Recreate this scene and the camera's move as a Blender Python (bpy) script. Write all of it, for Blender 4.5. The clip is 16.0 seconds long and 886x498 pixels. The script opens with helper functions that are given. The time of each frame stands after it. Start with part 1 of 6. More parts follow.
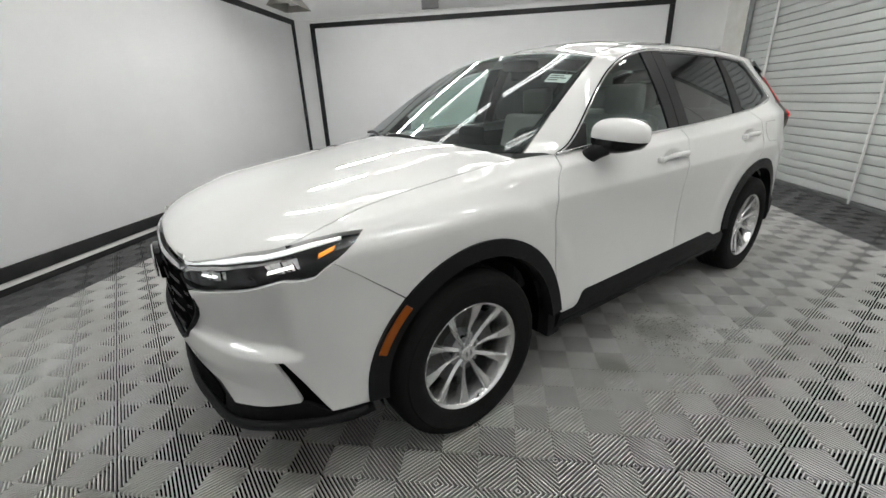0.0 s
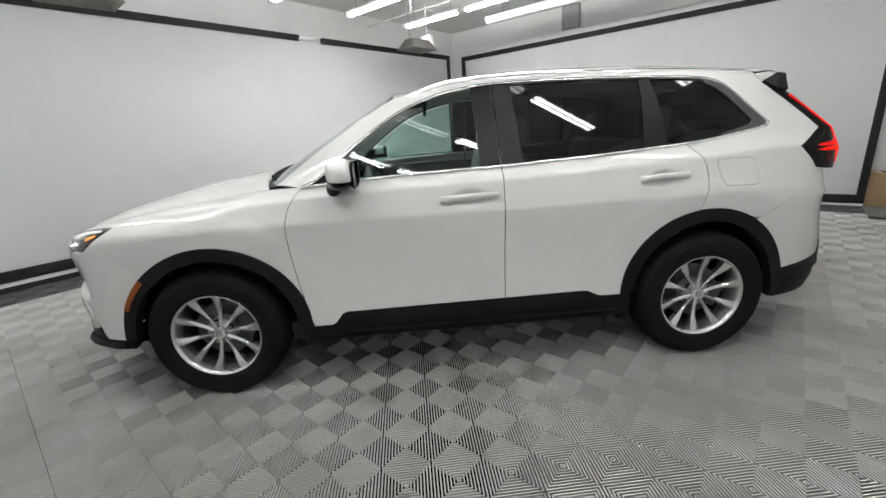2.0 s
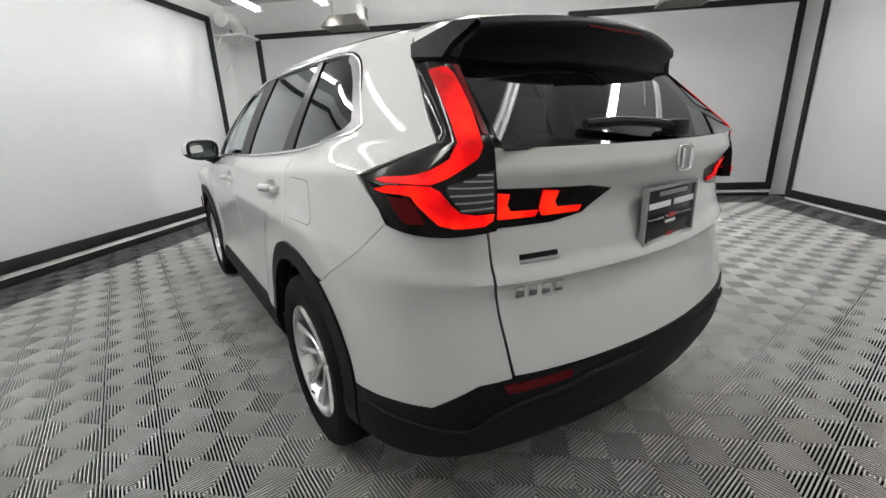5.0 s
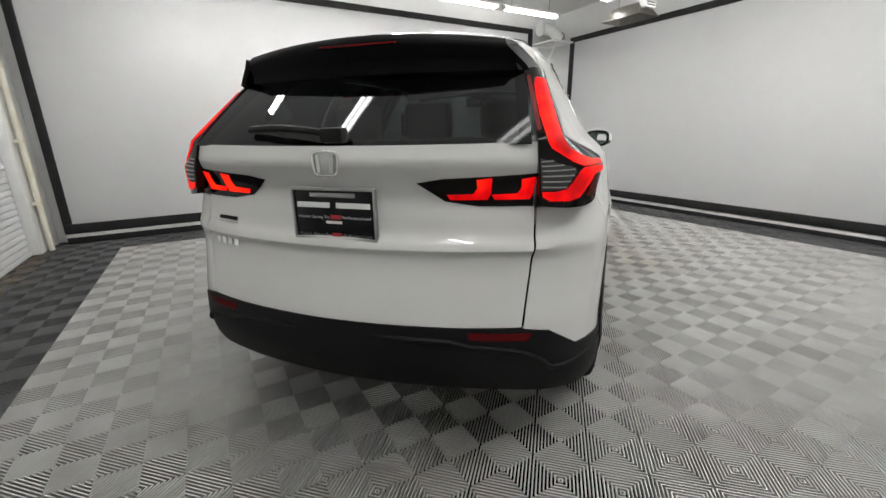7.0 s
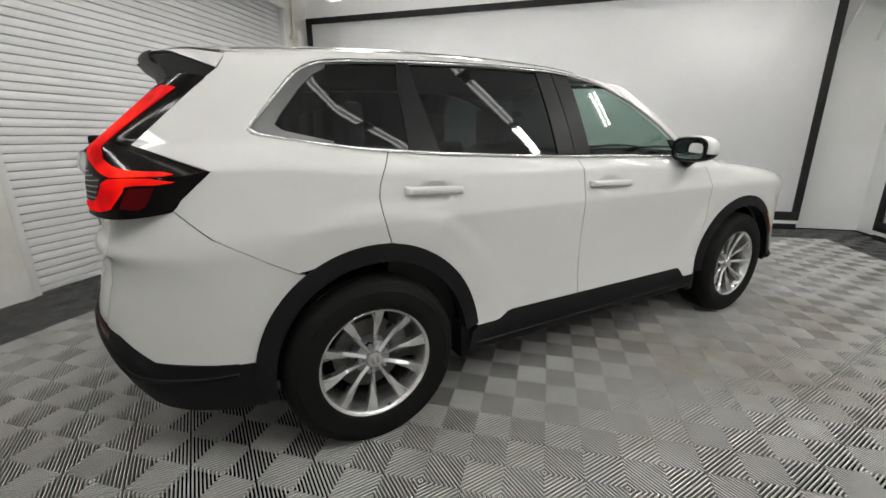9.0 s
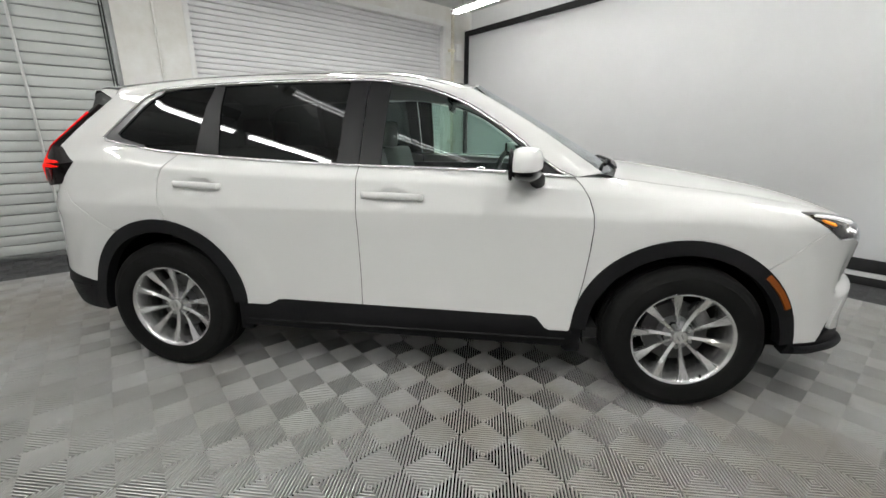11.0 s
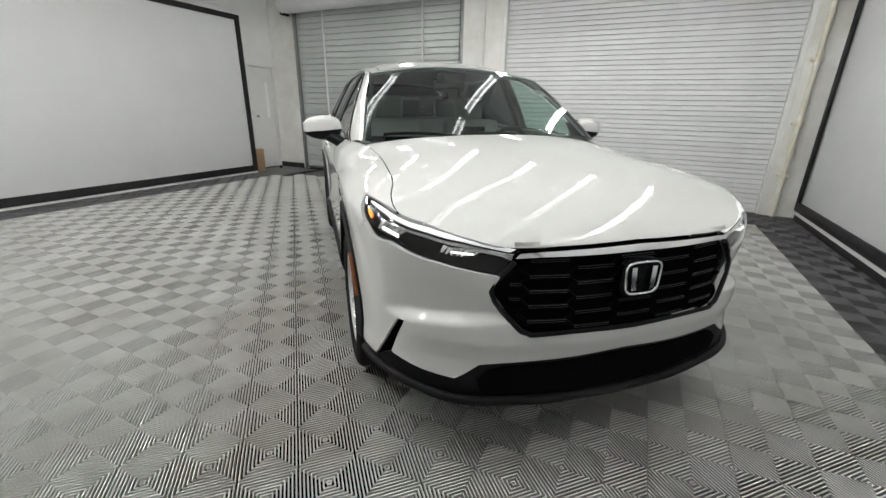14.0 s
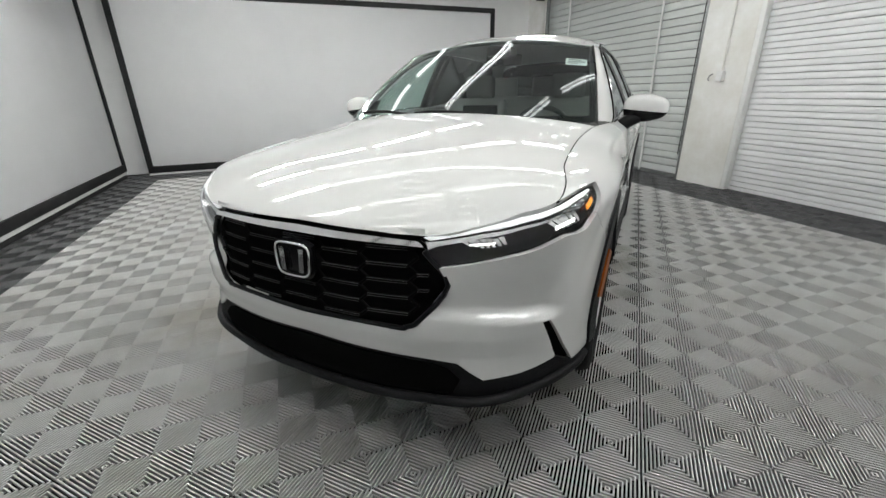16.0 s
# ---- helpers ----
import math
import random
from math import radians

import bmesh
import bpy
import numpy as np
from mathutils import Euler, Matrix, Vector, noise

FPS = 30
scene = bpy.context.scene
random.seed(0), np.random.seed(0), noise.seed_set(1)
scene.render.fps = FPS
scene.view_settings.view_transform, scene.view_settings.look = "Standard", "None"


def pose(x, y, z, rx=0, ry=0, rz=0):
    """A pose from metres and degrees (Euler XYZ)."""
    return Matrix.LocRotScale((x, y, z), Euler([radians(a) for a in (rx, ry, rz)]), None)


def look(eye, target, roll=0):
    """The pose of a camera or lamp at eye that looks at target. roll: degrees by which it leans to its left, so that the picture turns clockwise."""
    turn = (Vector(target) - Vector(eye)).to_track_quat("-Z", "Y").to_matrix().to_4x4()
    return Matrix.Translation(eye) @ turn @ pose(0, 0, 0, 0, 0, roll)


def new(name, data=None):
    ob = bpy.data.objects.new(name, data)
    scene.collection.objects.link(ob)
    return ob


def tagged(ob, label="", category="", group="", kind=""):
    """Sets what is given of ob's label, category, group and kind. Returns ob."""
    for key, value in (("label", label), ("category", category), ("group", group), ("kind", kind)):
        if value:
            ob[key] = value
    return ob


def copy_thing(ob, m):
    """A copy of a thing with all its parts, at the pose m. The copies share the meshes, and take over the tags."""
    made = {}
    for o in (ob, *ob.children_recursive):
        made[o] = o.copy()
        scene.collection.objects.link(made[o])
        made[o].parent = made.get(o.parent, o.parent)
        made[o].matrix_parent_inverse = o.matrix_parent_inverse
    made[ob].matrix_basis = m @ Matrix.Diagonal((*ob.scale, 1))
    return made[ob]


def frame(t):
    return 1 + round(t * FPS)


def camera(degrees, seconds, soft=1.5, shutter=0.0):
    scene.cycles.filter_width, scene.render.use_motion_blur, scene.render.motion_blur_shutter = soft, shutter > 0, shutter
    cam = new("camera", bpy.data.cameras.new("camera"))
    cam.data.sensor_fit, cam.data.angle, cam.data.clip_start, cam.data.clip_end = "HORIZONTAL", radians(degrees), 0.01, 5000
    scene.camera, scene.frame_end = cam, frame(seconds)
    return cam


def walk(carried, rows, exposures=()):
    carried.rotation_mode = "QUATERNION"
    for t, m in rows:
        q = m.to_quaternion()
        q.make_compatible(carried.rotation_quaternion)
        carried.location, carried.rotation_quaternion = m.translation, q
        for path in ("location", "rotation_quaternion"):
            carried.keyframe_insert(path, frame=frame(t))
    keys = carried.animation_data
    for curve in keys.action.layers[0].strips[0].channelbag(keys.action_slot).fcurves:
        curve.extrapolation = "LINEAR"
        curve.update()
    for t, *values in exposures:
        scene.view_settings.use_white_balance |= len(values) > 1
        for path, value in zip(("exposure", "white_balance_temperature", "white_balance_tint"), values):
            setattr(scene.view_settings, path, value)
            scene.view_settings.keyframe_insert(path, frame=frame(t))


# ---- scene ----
cam = camera(95.04, 16.0)
TURN = -46.767  # the car stands at an angle in the room
CAR = pose(0, 0, 0, 0, 0, TURN)
# seconds; place and turn of the camera, told from the car
ROWS = [
    (0.0, 2.244, 2.011, 1.364, 69.71, 2.26, 144.27),
    (0.5, 1.819, 2.392, 1.359, 70.81, 3.23, 152.99),
    (1.0, 1.322, 2.662, 1.350, 71.95, 3.58, 161.03),
    (1.5, 0.762, 2.848, 1.363, 73.10, 3.66, 168.58),
    (2.0, 0.178, 2.959, 1.364, 73.51, 3.63, 176.61),
    (2.5, -0.457, 2.875, 1.357, 73.58, 3.46, -175.82),
    (3.0, -1.040, 2.742, 1.341, 73.55, 3.45, -167.26),
    (3.5, -1.582, 2.445, 1.297, 73.11, 3.15, -159.30),
    (4.0, -2.098, 2.137, 1.280, 72.95, 2.83, -149.54),
    (5.25, -3.100, 1.100, 1.278, 73.30, 1.95, -119.00),
    (6.5, -3.544, -0.215, 1.288, 73.97, 1.12, -85.77),
    (7.0, -3.464, -0.746, 1.256, 73.91, 0.77, -73.16),
    (7.5, -3.208, -1.254, 1.256, 74.14, 0.88, -60.88),
    (8.0, -2.830, -1.699, 1.259, 74.57, 0.78, -49.88),
    (8.5, -2.347, -2.047, 1.263, 74.26, 0.59, -39.01),
    (9.0, -1.826, -2.343, 1.265, 74.39, 0.31, -28.95),
    (9.5, -1.254, -2.502, 1.270, 74.50, 0.16, -19.09),
    (10.0, -0.694, -2.692, 1.278, 74.77, -0.13, -9.35),
    (11.25, 0.770, -2.780, 1.305, 74.40, -0.20, 12.50),
    (12.5, 2.177, -2.372, 1.313, 73.58, -0.21, 36.57),
    (13.0, 2.616, -1.983, 1.278, 72.38, -0.47, 47.45),
    (13.5, 3.034, -1.538, 1.290, 71.89, -1.02, 59.71),
    (14.0, 3.346, -1.063, 1.317, 70.84, -1.15, 72.45),
    (14.5, 3.459, -0.509, 1.343, 70.16, -1.23, 84.87),
    (15.0, 3.518, 0.030, 1.353, 69.36, -0.57, 96.12),
    (15.5, 3.401, 0.556, 1.309, 68.81, 0.03, 106.80),
    (16.0, 3.227, 1.004, 1.291, 68.72, 0.93, 115.75),
]
walk(cam, [(t, CAR @ pose(x, y, z, a, b, c)) for t, x, y, z, a, b, c in ROWS],
     exposures=[(0.0, -0.09, 6430, 7), (3.5, -0.05, 6380, 7), (6.5, -0.05, 6480, 8), (8.5, -0.42, 6600, 8), (9.5, -0.45, 6600, 7), (10.0, -0.40, 6560, 7), (13.0, -0.24, 6450, 7), (15.0, -0.24, 6400, 5), (16.0, -0.14, 6350, 6)])

# ---- light: only the strip lights under the ceiling; the doors are shut ----
world = bpy.data.worlds.new("world")
world.use_nodes = True
world.node_tree.nodes["Background"].inputs["Color"].default_value = (0.5, 0.52, 0.55, 1)
world.node_tree.nodes["Background"].inputs["Strength"].default_value = 0.05
scene.world = world
scene.view_settings.exposure = 0.0
TUBE_STRENGTH = 27.0

# ---- materials ----
def material(name, color, rough=0.5, metal=0.0, vary=0.0, scale=4.0, grain=0.0, grain_scale=120.0, coat=0.0, island=0.0, tint=None, rough_vary=0.0, spec=0.5, place=False):
    """A procedural surface: broad stains and fine grain in the colour, fine relief."""
    m = bpy.data.materials.new(name)
    m.use_nodes = True
    n, l = m.node_tree.nodes, m.node_tree.links
    b = n["Principled BSDF"]
    b.inputs["Base Color"].default_value = (*color, 1)
    b.inputs["Roughness"].default_value = rough
    b.inputs["Metallic"].default_value = metal
    b.inputs["Coat Weight"].default_value = coat
    b.inputs["Specular IOR Level"].default_value = spec
    b.inputs["Coat Roughness"].default_value = 0.03
    if vary or grain or island:
        co = n.new("ShaderNodeTexCoord")
        where = n.new("ShaderNodeNewGeometry").outputs["Position"] if place else co.outputs["Object"]
    if vary or island:
        broad = n.new("ShaderNodeTexNoise")
        broad.inputs["Scale"].default_value = scale
        broad.inputs["Detail"].default_value = 6
        broad.inputs["Roughness"].default_value = 0.65
        l.new(where, broad.inputs["Vector"])
        ramp = n.new("ShaderNodeMapRange")
        ramp.inputs["From Min"].default_value, ramp.inputs["From Max"].default_value = 0.3, 0.72
        ramp.inputs["To Min"].default_value, ramp.inputs["To Max"].default_value = 0.0, 1.0
        l.new(broad.outputs["Fac"], ramp.inputs["Value"])
        mix = n.new("ShaderNodeMix")
        mix.data_type = "RGBA"
        mix.inputs["A"].default_value = (*color, 1)
        other = tint or tuple(c * (1 - vary) for c in color)
        mix.inputs["B"].default_value = (*other, 1)
        l.new(ramp.outputs["Result"], mix.inputs["Factor"])
        out = mix.outputs["Result"]
        if island:
            info = n.new("ShaderNodeObjectInfo")
            hsv = n.new("ShaderNodeHueSaturation")
            val = n.new("ShaderNodeMapRange")
            val.inputs["To Min"].default_value, val.inputs["To Max"].default_value = 1 - island, 1 + island
            l.new(info.outputs["Random"], val.inputs["Value"])
            l.new(val.outputs["Result"], hsv.inputs["Value"])
            l.new(out, hsv.inputs["Color"])
            out = hsv.outputs["Color"]
        l.new(out, b.inputs["Base Color"])
        if rough_vary:
            rr = n.new("ShaderNodeMapRange")
            rr.inputs["To Min"].default_value, rr.inputs["To Max"].default_value = rough - rough_vary, rough + rough_vary
            l.new(broad.outputs["Fac"], rr.inputs["Value"])
            l.new(rr.outputs["Result"], b.inputs["Roughness"])
    if grain:
        fine = n.new("ShaderNodeTexNoise")
        fine.inputs["Scale"].default_value = grain_scale
        fine.inputs["Detail"].default_value = 3
        l.new(where, fine.inputs["Vector"])
        bump = n.new("ShaderNodeBump")
        bump.inputs["Strength"].default_value = grain
        bump.inputs["Distance"].default_value = 0.004
        l.new(fine.outputs["Fac"], bump.inputs["Height"])
        l.new(bump.outputs["Normal"], b.inputs["Normal"])
    return m


def glass(name, color, least):
    """A thin pane: clear or tinted see-through with a real mirror gloss."""
    m = bpy.data.materials.new(name)
    m.use_nodes = True
    n, l = m.node_tree.nodes, m.node_tree.links
    n.remove(n["Principled BSDF"])
    clear = n.new("ShaderNodeBsdfTransparent")
    clear.inputs["Color"].default_value = (*color, 1)
    gloss = n.new("ShaderNodeBsdfGlossy")
    gloss.inputs["Roughness"].default_value = 0.02
    gloss.inputs["Color"].default_value = (0.95, 0.97, 1.0, 1)
    facing = n.new("ShaderNodeLayerWeight")
    facing.inputs["Blend"].default_value = 0.5
    power = n.new("ShaderNodeMath")
    power.operation = "POWER"
    power.inputs[1].default_value = 4.5
    l.new(facing.outputs["Facing"], power.inputs[0])
    fres = n.new("ShaderNodeMapRange")
    fres.inputs["To Min"].default_value, fres.inputs["To Max"].default_value = least, 1.0
    l.new(power.outputs["Value"], fres.inputs["Value"])
    mix = n.new("ShaderNodeMixShader")
    l.new(fres.outputs["Result"], mix.inputs["Fac"])
    l.new(clear.outputs["BSDF"], mix.inputs[1])
    l.new(gloss.outputs["BSDF"], mix.inputs[2])
    l.new(mix.outputs["Shader"], n["Material Output"].inputs["Surface"])
    return m


def glow(name, color, strength):
    m = bpy.data.materials.new(name)
    m.use_nodes = True
    b = m.node_tree.nodes["Principled BSDF"]
    b.inputs["Base Color"].default_value = (*color, 1)
    b.inputs["Emission Color"].default_value = (*color, 1)
    b.inputs["Emission Strength"].default_value = strength
    return m


WALL = material("wall_paint", (0.74, 0.74, 0.74), 0.75, vary=0.10, scale=1.3, grain=0.15, grain_scale=60)
PILLAR = material("pillar_paint", (0.80, 0.80, 0.79), 0.7, vary=0.16, scale=2.2, grain=0.2, grain_scale=50, tint=(0.62, 0.60, 0.55))
CEIL = material("ceiling_paint", (0.70, 0.70, 0.69), 0.85, vary=0.12, scale=1.0, grain=0.2)
CLOTH = material("screen_cloth", (0.90, 0.90, 0.91), 0.8, vary=0.06, scale=0.8, grain=0.12, grain_scale=300)
BLACKPAINT = material("black_paint", (0.010, 0.010, 0.011), 0.6, vary=0.3, scale=5, grain=0.2, tint=(0.022, 0.022, 0.022), spec=0.2)
WHITEWOOD = material("white_wood", (0.78, 0.78, 0.77), 0.6, vary=0.12, scale=6, grain=0.15)
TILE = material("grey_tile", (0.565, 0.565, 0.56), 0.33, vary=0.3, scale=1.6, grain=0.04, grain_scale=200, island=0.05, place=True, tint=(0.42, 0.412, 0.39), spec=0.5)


def soil_and_shade(m, spots, color, most):
    """Adds patches of ground-in dirt, and shade painted in with it, to a floor material: (x, y, radius) in the room."""
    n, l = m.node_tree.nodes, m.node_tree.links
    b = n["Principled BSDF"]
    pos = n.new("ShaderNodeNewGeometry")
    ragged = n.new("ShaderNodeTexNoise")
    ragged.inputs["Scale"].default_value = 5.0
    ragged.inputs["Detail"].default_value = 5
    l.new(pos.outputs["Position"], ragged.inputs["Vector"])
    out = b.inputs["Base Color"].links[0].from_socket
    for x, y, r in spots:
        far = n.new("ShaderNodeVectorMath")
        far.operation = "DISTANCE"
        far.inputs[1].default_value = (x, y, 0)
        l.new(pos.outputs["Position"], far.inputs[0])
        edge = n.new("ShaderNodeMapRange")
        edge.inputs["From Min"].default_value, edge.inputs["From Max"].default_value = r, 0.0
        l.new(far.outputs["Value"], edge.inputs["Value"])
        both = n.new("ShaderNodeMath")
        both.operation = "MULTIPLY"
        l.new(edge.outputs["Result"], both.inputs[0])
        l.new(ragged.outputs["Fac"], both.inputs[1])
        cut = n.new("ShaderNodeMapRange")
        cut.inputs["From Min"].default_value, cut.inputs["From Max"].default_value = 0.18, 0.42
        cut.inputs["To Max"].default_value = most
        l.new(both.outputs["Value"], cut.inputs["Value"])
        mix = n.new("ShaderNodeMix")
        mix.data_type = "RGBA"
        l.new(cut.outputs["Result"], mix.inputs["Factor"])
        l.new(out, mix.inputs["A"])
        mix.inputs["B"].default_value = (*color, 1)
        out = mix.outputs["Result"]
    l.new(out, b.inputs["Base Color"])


soil_and_shade(TILE, [(0.68, 0.70, 0.40), (1.12, 0.35, 0.2), (0.42, 0.92, 0.22)], (0.17, 0.165, 0.13), 0.5)
# beige dirt; the 1.5 m spot behind the car also paints in its shadow
soil_and_shade(TILE, [(-0.45, -1.6, 0.9), (-2.3, 1.9, 1.5), (-0.4, -0.95, 0.8), (0.3, -2.1, 0.8), (2.9, 2.8, 0.5)], (0.30, 0.255, 0.19), 0.4)
TILE_DARK = material("dark_tile", (0.105, 0.105, 0.108), 0.45, vary=0.3, scale=1.5, grain=0.2, grain_scale=200, island=0.06, place=True)
# slab painted near black: the shade between the tile ribs is in its colour
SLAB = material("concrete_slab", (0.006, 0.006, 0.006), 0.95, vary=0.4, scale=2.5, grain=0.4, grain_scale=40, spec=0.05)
SHUT_GREY = material("grey_shutter", (0.53, 0.55, 0.54), 0.42, vary=0.14, scale=2.0, grain=0.08, island=0.05)
SHUT_WHITE = material("white_shutter", (0.74, 0.74, 0.75), 0.5, vary=0.10, scale=2.5, grain=0.08, island=0.04)
STEEL = material("steel_guide", (0.30, 0.31, 0.31), 0.4, 0.7, vary=0.3, scale=8)
WHITEMETAL = material("white_metal", (0.75, 0.75, 0.74), 0.4, vary=0.1, scale=5, grain=0.05)
REFLECTOR = material("reflector_metal", (0.36, 0.345, 0.32), 0.36, 0.85, vary=0.2, scale=9)
DOORPAINT = material("door_paint", (0.69, 0.69, 0.69), 0.5, vary=0.08, scale=3, grain=0.08)
CARD = material("cardboard", (0.30, 0.20, 0.11), 0.8, vary=0.25, scale=6, grain=0.2)
STAINED = material("stained_pipe", (0.72, 0.71, 0.67), 0.55, vary=0.3, scale=4, tint=(0.60, 0.54, 0.38), grain=0.2)
CONCRETE = material("bare_concrete", (0.17, 0.17, 0.165), 0.8, vary=0.35, scale=3, grain=0.4, grain_scale=60, spec=0.2)
CABLE = material("black_cable", (0.009, 0.009, 0.009), 0.6, spec=0.15)
# one kind of tube; the unequal strengths are added to even out the light
TUBE_RAISED = glow("new_tube_light", (1.0, 0.985, 0.96), TUBE_STRENGTH * 1.75)
TUBE_BOOSTED = glow("led_tube_light", (1.0, 0.985, 0.96), TUBE_STRENGTH * 4.0)
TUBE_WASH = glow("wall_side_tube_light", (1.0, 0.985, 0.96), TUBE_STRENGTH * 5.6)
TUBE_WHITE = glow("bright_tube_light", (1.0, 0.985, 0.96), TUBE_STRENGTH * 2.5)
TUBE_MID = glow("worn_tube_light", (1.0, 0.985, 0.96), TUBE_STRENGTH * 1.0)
TUBE_DIMMED = glow("old_tube_light", (1.0, 0.985, 0.96), TUBE_STRENGTH * 0.25)


# ---- mesh helpers ----
def mesh_of(name, bm, smooth=None):
    me = bpy.data.meshes.new(name)
    bmesh.ops.recalc_face_normals(bm, faces=bm.faces)
    bm.to_mesh(me)
    bm.free()
    if smooth is not None:
        me.polygons.foreach_set("use_smooth", [True] * len(me.polygons))
        if smooth < 180:
            me.set_sharp_from_angle(angle=radians(smooth))
    return me


def part(name, bm, mat, parent=None, label="", smooth=35, at=None):
    """Links a bmesh as one mesh object, under a thing or a part where one is given."""
    ob = new(name, mesh_of(name, bm, smooth))
    ob.data.materials.append(mat)
    if parent is not None:
        ob.parent = parent
    if at is not None:
        ob.matrix_basis = at
    if label:
        tagged(ob, label)
    return ob


def thing(name, at, label, category, group="", kind=""):
    ob = new(name)
    ob.empty_display_size = 0.1
    ob.matrix_basis = at
    return tagged(ob, label, category, group, kind)


def box(lo, hi, bevel=0.0, bm=None):
    bm = bm or bmesh.new()
    c = [(a + b) / 2 for a, b in zip(lo, hi)]
    d = [abs(b - a) for a, b in zip(lo, hi)]
    made = bmesh.ops.create_cube(bm, size=1, matrix=Matrix.LocRotScale(c, None, d))["verts"]
    if bevel:
        edges = list({e for v in made for e in v.link_edges})
        bmesh.ops.bevel(bm, geom=edges, offset=bevel, segments=2, profile=0.6, affect="EDGES", clamp_overlap=True)
    return bm


def rod(a, b, r, n=12, bm=None, r2=None):
    bm = bm or bmesh.new()
    a, b = Vector(a), Vector(b)
    m = Matrix.Translation((a + b) / 2) @ (b - a).to_track_quat("Z", "Y").to_matrix().to_4x4()
    bmesh.ops.create_cone(bm, cap_ends=True, segments=n, radius1=r, radius2=r if r2 is None else r2, depth=(b - a).length, matrix=m)
    return bm


def pipe(points, r, n=8, bm=None):
    """A bent pipe through the points."""
    bm = bm or bmesh.new()
    p = [Vector(q) for q in points]
    rings = []
    for i, q in enumerate(p):
        d = (p[min(i + 1, len(p) - 1)] - p[max(i - 1, 0)]).normalized()
        side = d.orthogonal().normalized() if not rings else (rings[-1][1] - d * rings[-1][1].dot(d)).normalized()
        up = d.cross(side)
        rings.append(([bm.verts.new(q + r * (side * math.cos(k * math.tau / n) + up * math.sin(k * math.tau / n))) for k in range(n)], side))
    for (a, _), (b, _) in zip(rings, rings[1:]):
        for k in range(n):
            bm.faces.new((a[k], a[(k + 1) % n], b[(k + 1) % n], b[k]))
    bm.faces.new(rings[0][0])
    bm.faces.new(rings[-1][0])
    return bm


def prism(outline, axis, lo, hi, bm=None):
    """An outline (two coordinates) swept along the third axis."""
    bm = bm or bmesh.new()

    def put(u, v, w):
        return {"x": (w, u, v), "y": (u, w, v), "z": (u, v, w)}[axis]
    a = [bm.verts.new(put(u, v, lo)) for u, v in outline]
    b = [bm.verts.new(put(u, v, hi)) for u, v in outline]
    bm.faces.new(a)
    bm.faces.new(b[::-1])
    for i in range(len(a)):
        j = (i + 1) % len(a)
        bm.faces.new((a[i], b[i], b[j], a[j]))
    return bm

# ---- the room ----
X0, X1, Y0, Y1, H = -5.85, 3.75, -4.45, 3.75, 3.43


def structure(name, bm, mat, label, smooth=None):
    return tagged(part(name, bm, mat, smooth=smooth), label, kind="structure")


structure("floor", box((X0 - 0.2, Y0 - 0.2, -0.2), (X1 + 0.2, Y1 + 0.35, -0.0225)), SLAB, "slab under the interlocking floor tiles, blackened for the shade between ribs")
structure("concrete_corner", box((X0, 2.60, -0.022), (-4.86, Y1, -0.004)), CONCRETE, "bare grey concrete patch in front of the steel door")
structure("ceiling", box((X0 - 0.2, Y0 - 0.2, H), (X1 + 0.2, Y1 + 0.35, H + 0.15)), CEIL, "off-white painted ceiling above the strip lights")
structure("wall_south", box((X0 - 0.2, Y0 - 0.2, -0.0225), (X1 + 0.2, Y0, H)), WALL, "white painted wall behind the long photo screen")
structure("wall_east", box((X1, Y0, -0.0225), (X1 + 0.2, Y1 + 0.35, H)), WALL, "white painted wall behind a photo screen")
# west wall with its door opening
wall = box((X0 - 0.2, Y0, -0.0225), (X0, 3.06, H))
box((X0 - 0.2, 3.06, 2.09), (X0, 3.74, H), bm=wall)
box((X0 - 0.2, 3.74, -0.0225), (X0, Y1 + 0.35, H), bm=wall)
structure("wall_west", wall, WALL, "white painted wall with a narrow steel door")
# north wall: two roller shutter openings
wall = bmesh.new()
for lo, hi, z in ((X0, -5.2, -0.0225), (-5.2, -1.46, 3.12), (-1.46, -0.78, -0.0225), (-0.78, 3.16, 3.2), (3.16, X1, -0.0225)):
    box((lo, Y1, z), (hi, Y1 + 0.35, H), bm=wall)
structure("wall_north", wall, PILLAR, "white painted wall and pillars between two roller shutters")
structure("trim", box((X0 + 0.002, Y1 - 0.002 - 0.03, 0.0), (-5.2, Y1 - 0.002, 0.1), 0.004), BLACKPAINT, "dark skirting at the foot of the wall")


def slat_mesh(width, pitch, depth, flat):
    """One slat of a roller shutter: a bowed strip with a rolled lower lip."""
    bm = bmesh.new()
    prof = [(0, 0), (depth * 0.9, pitch * 0.08)]
    if flat:
        prof += [(depth, pitch * 0.2), (depth, pitch * 0.8)]
    else:
        prof += [(depth, pitch * 0.3), (depth, pitch * 0.6)]
    prof += [(depth * 0.6, pitch * 0.93), (0, pitch * 0.97), (-0.004, pitch * 0.97), (-0.004, 0)]
    a = [bm.verts.new((0, -u, v)) for u, v in prof]
    b = [bm.verts.new((width, -u, v)) for u, v in prof]
    for i in range(len(a)):
        j = (i + 1) % len(a)
        bm.faces.new((a[i], b[i], b[j], a[j]))
    bm.faces.new(a)
    bm.faces.new(b[::-1])
    return mesh_of("slat", bm, 30)


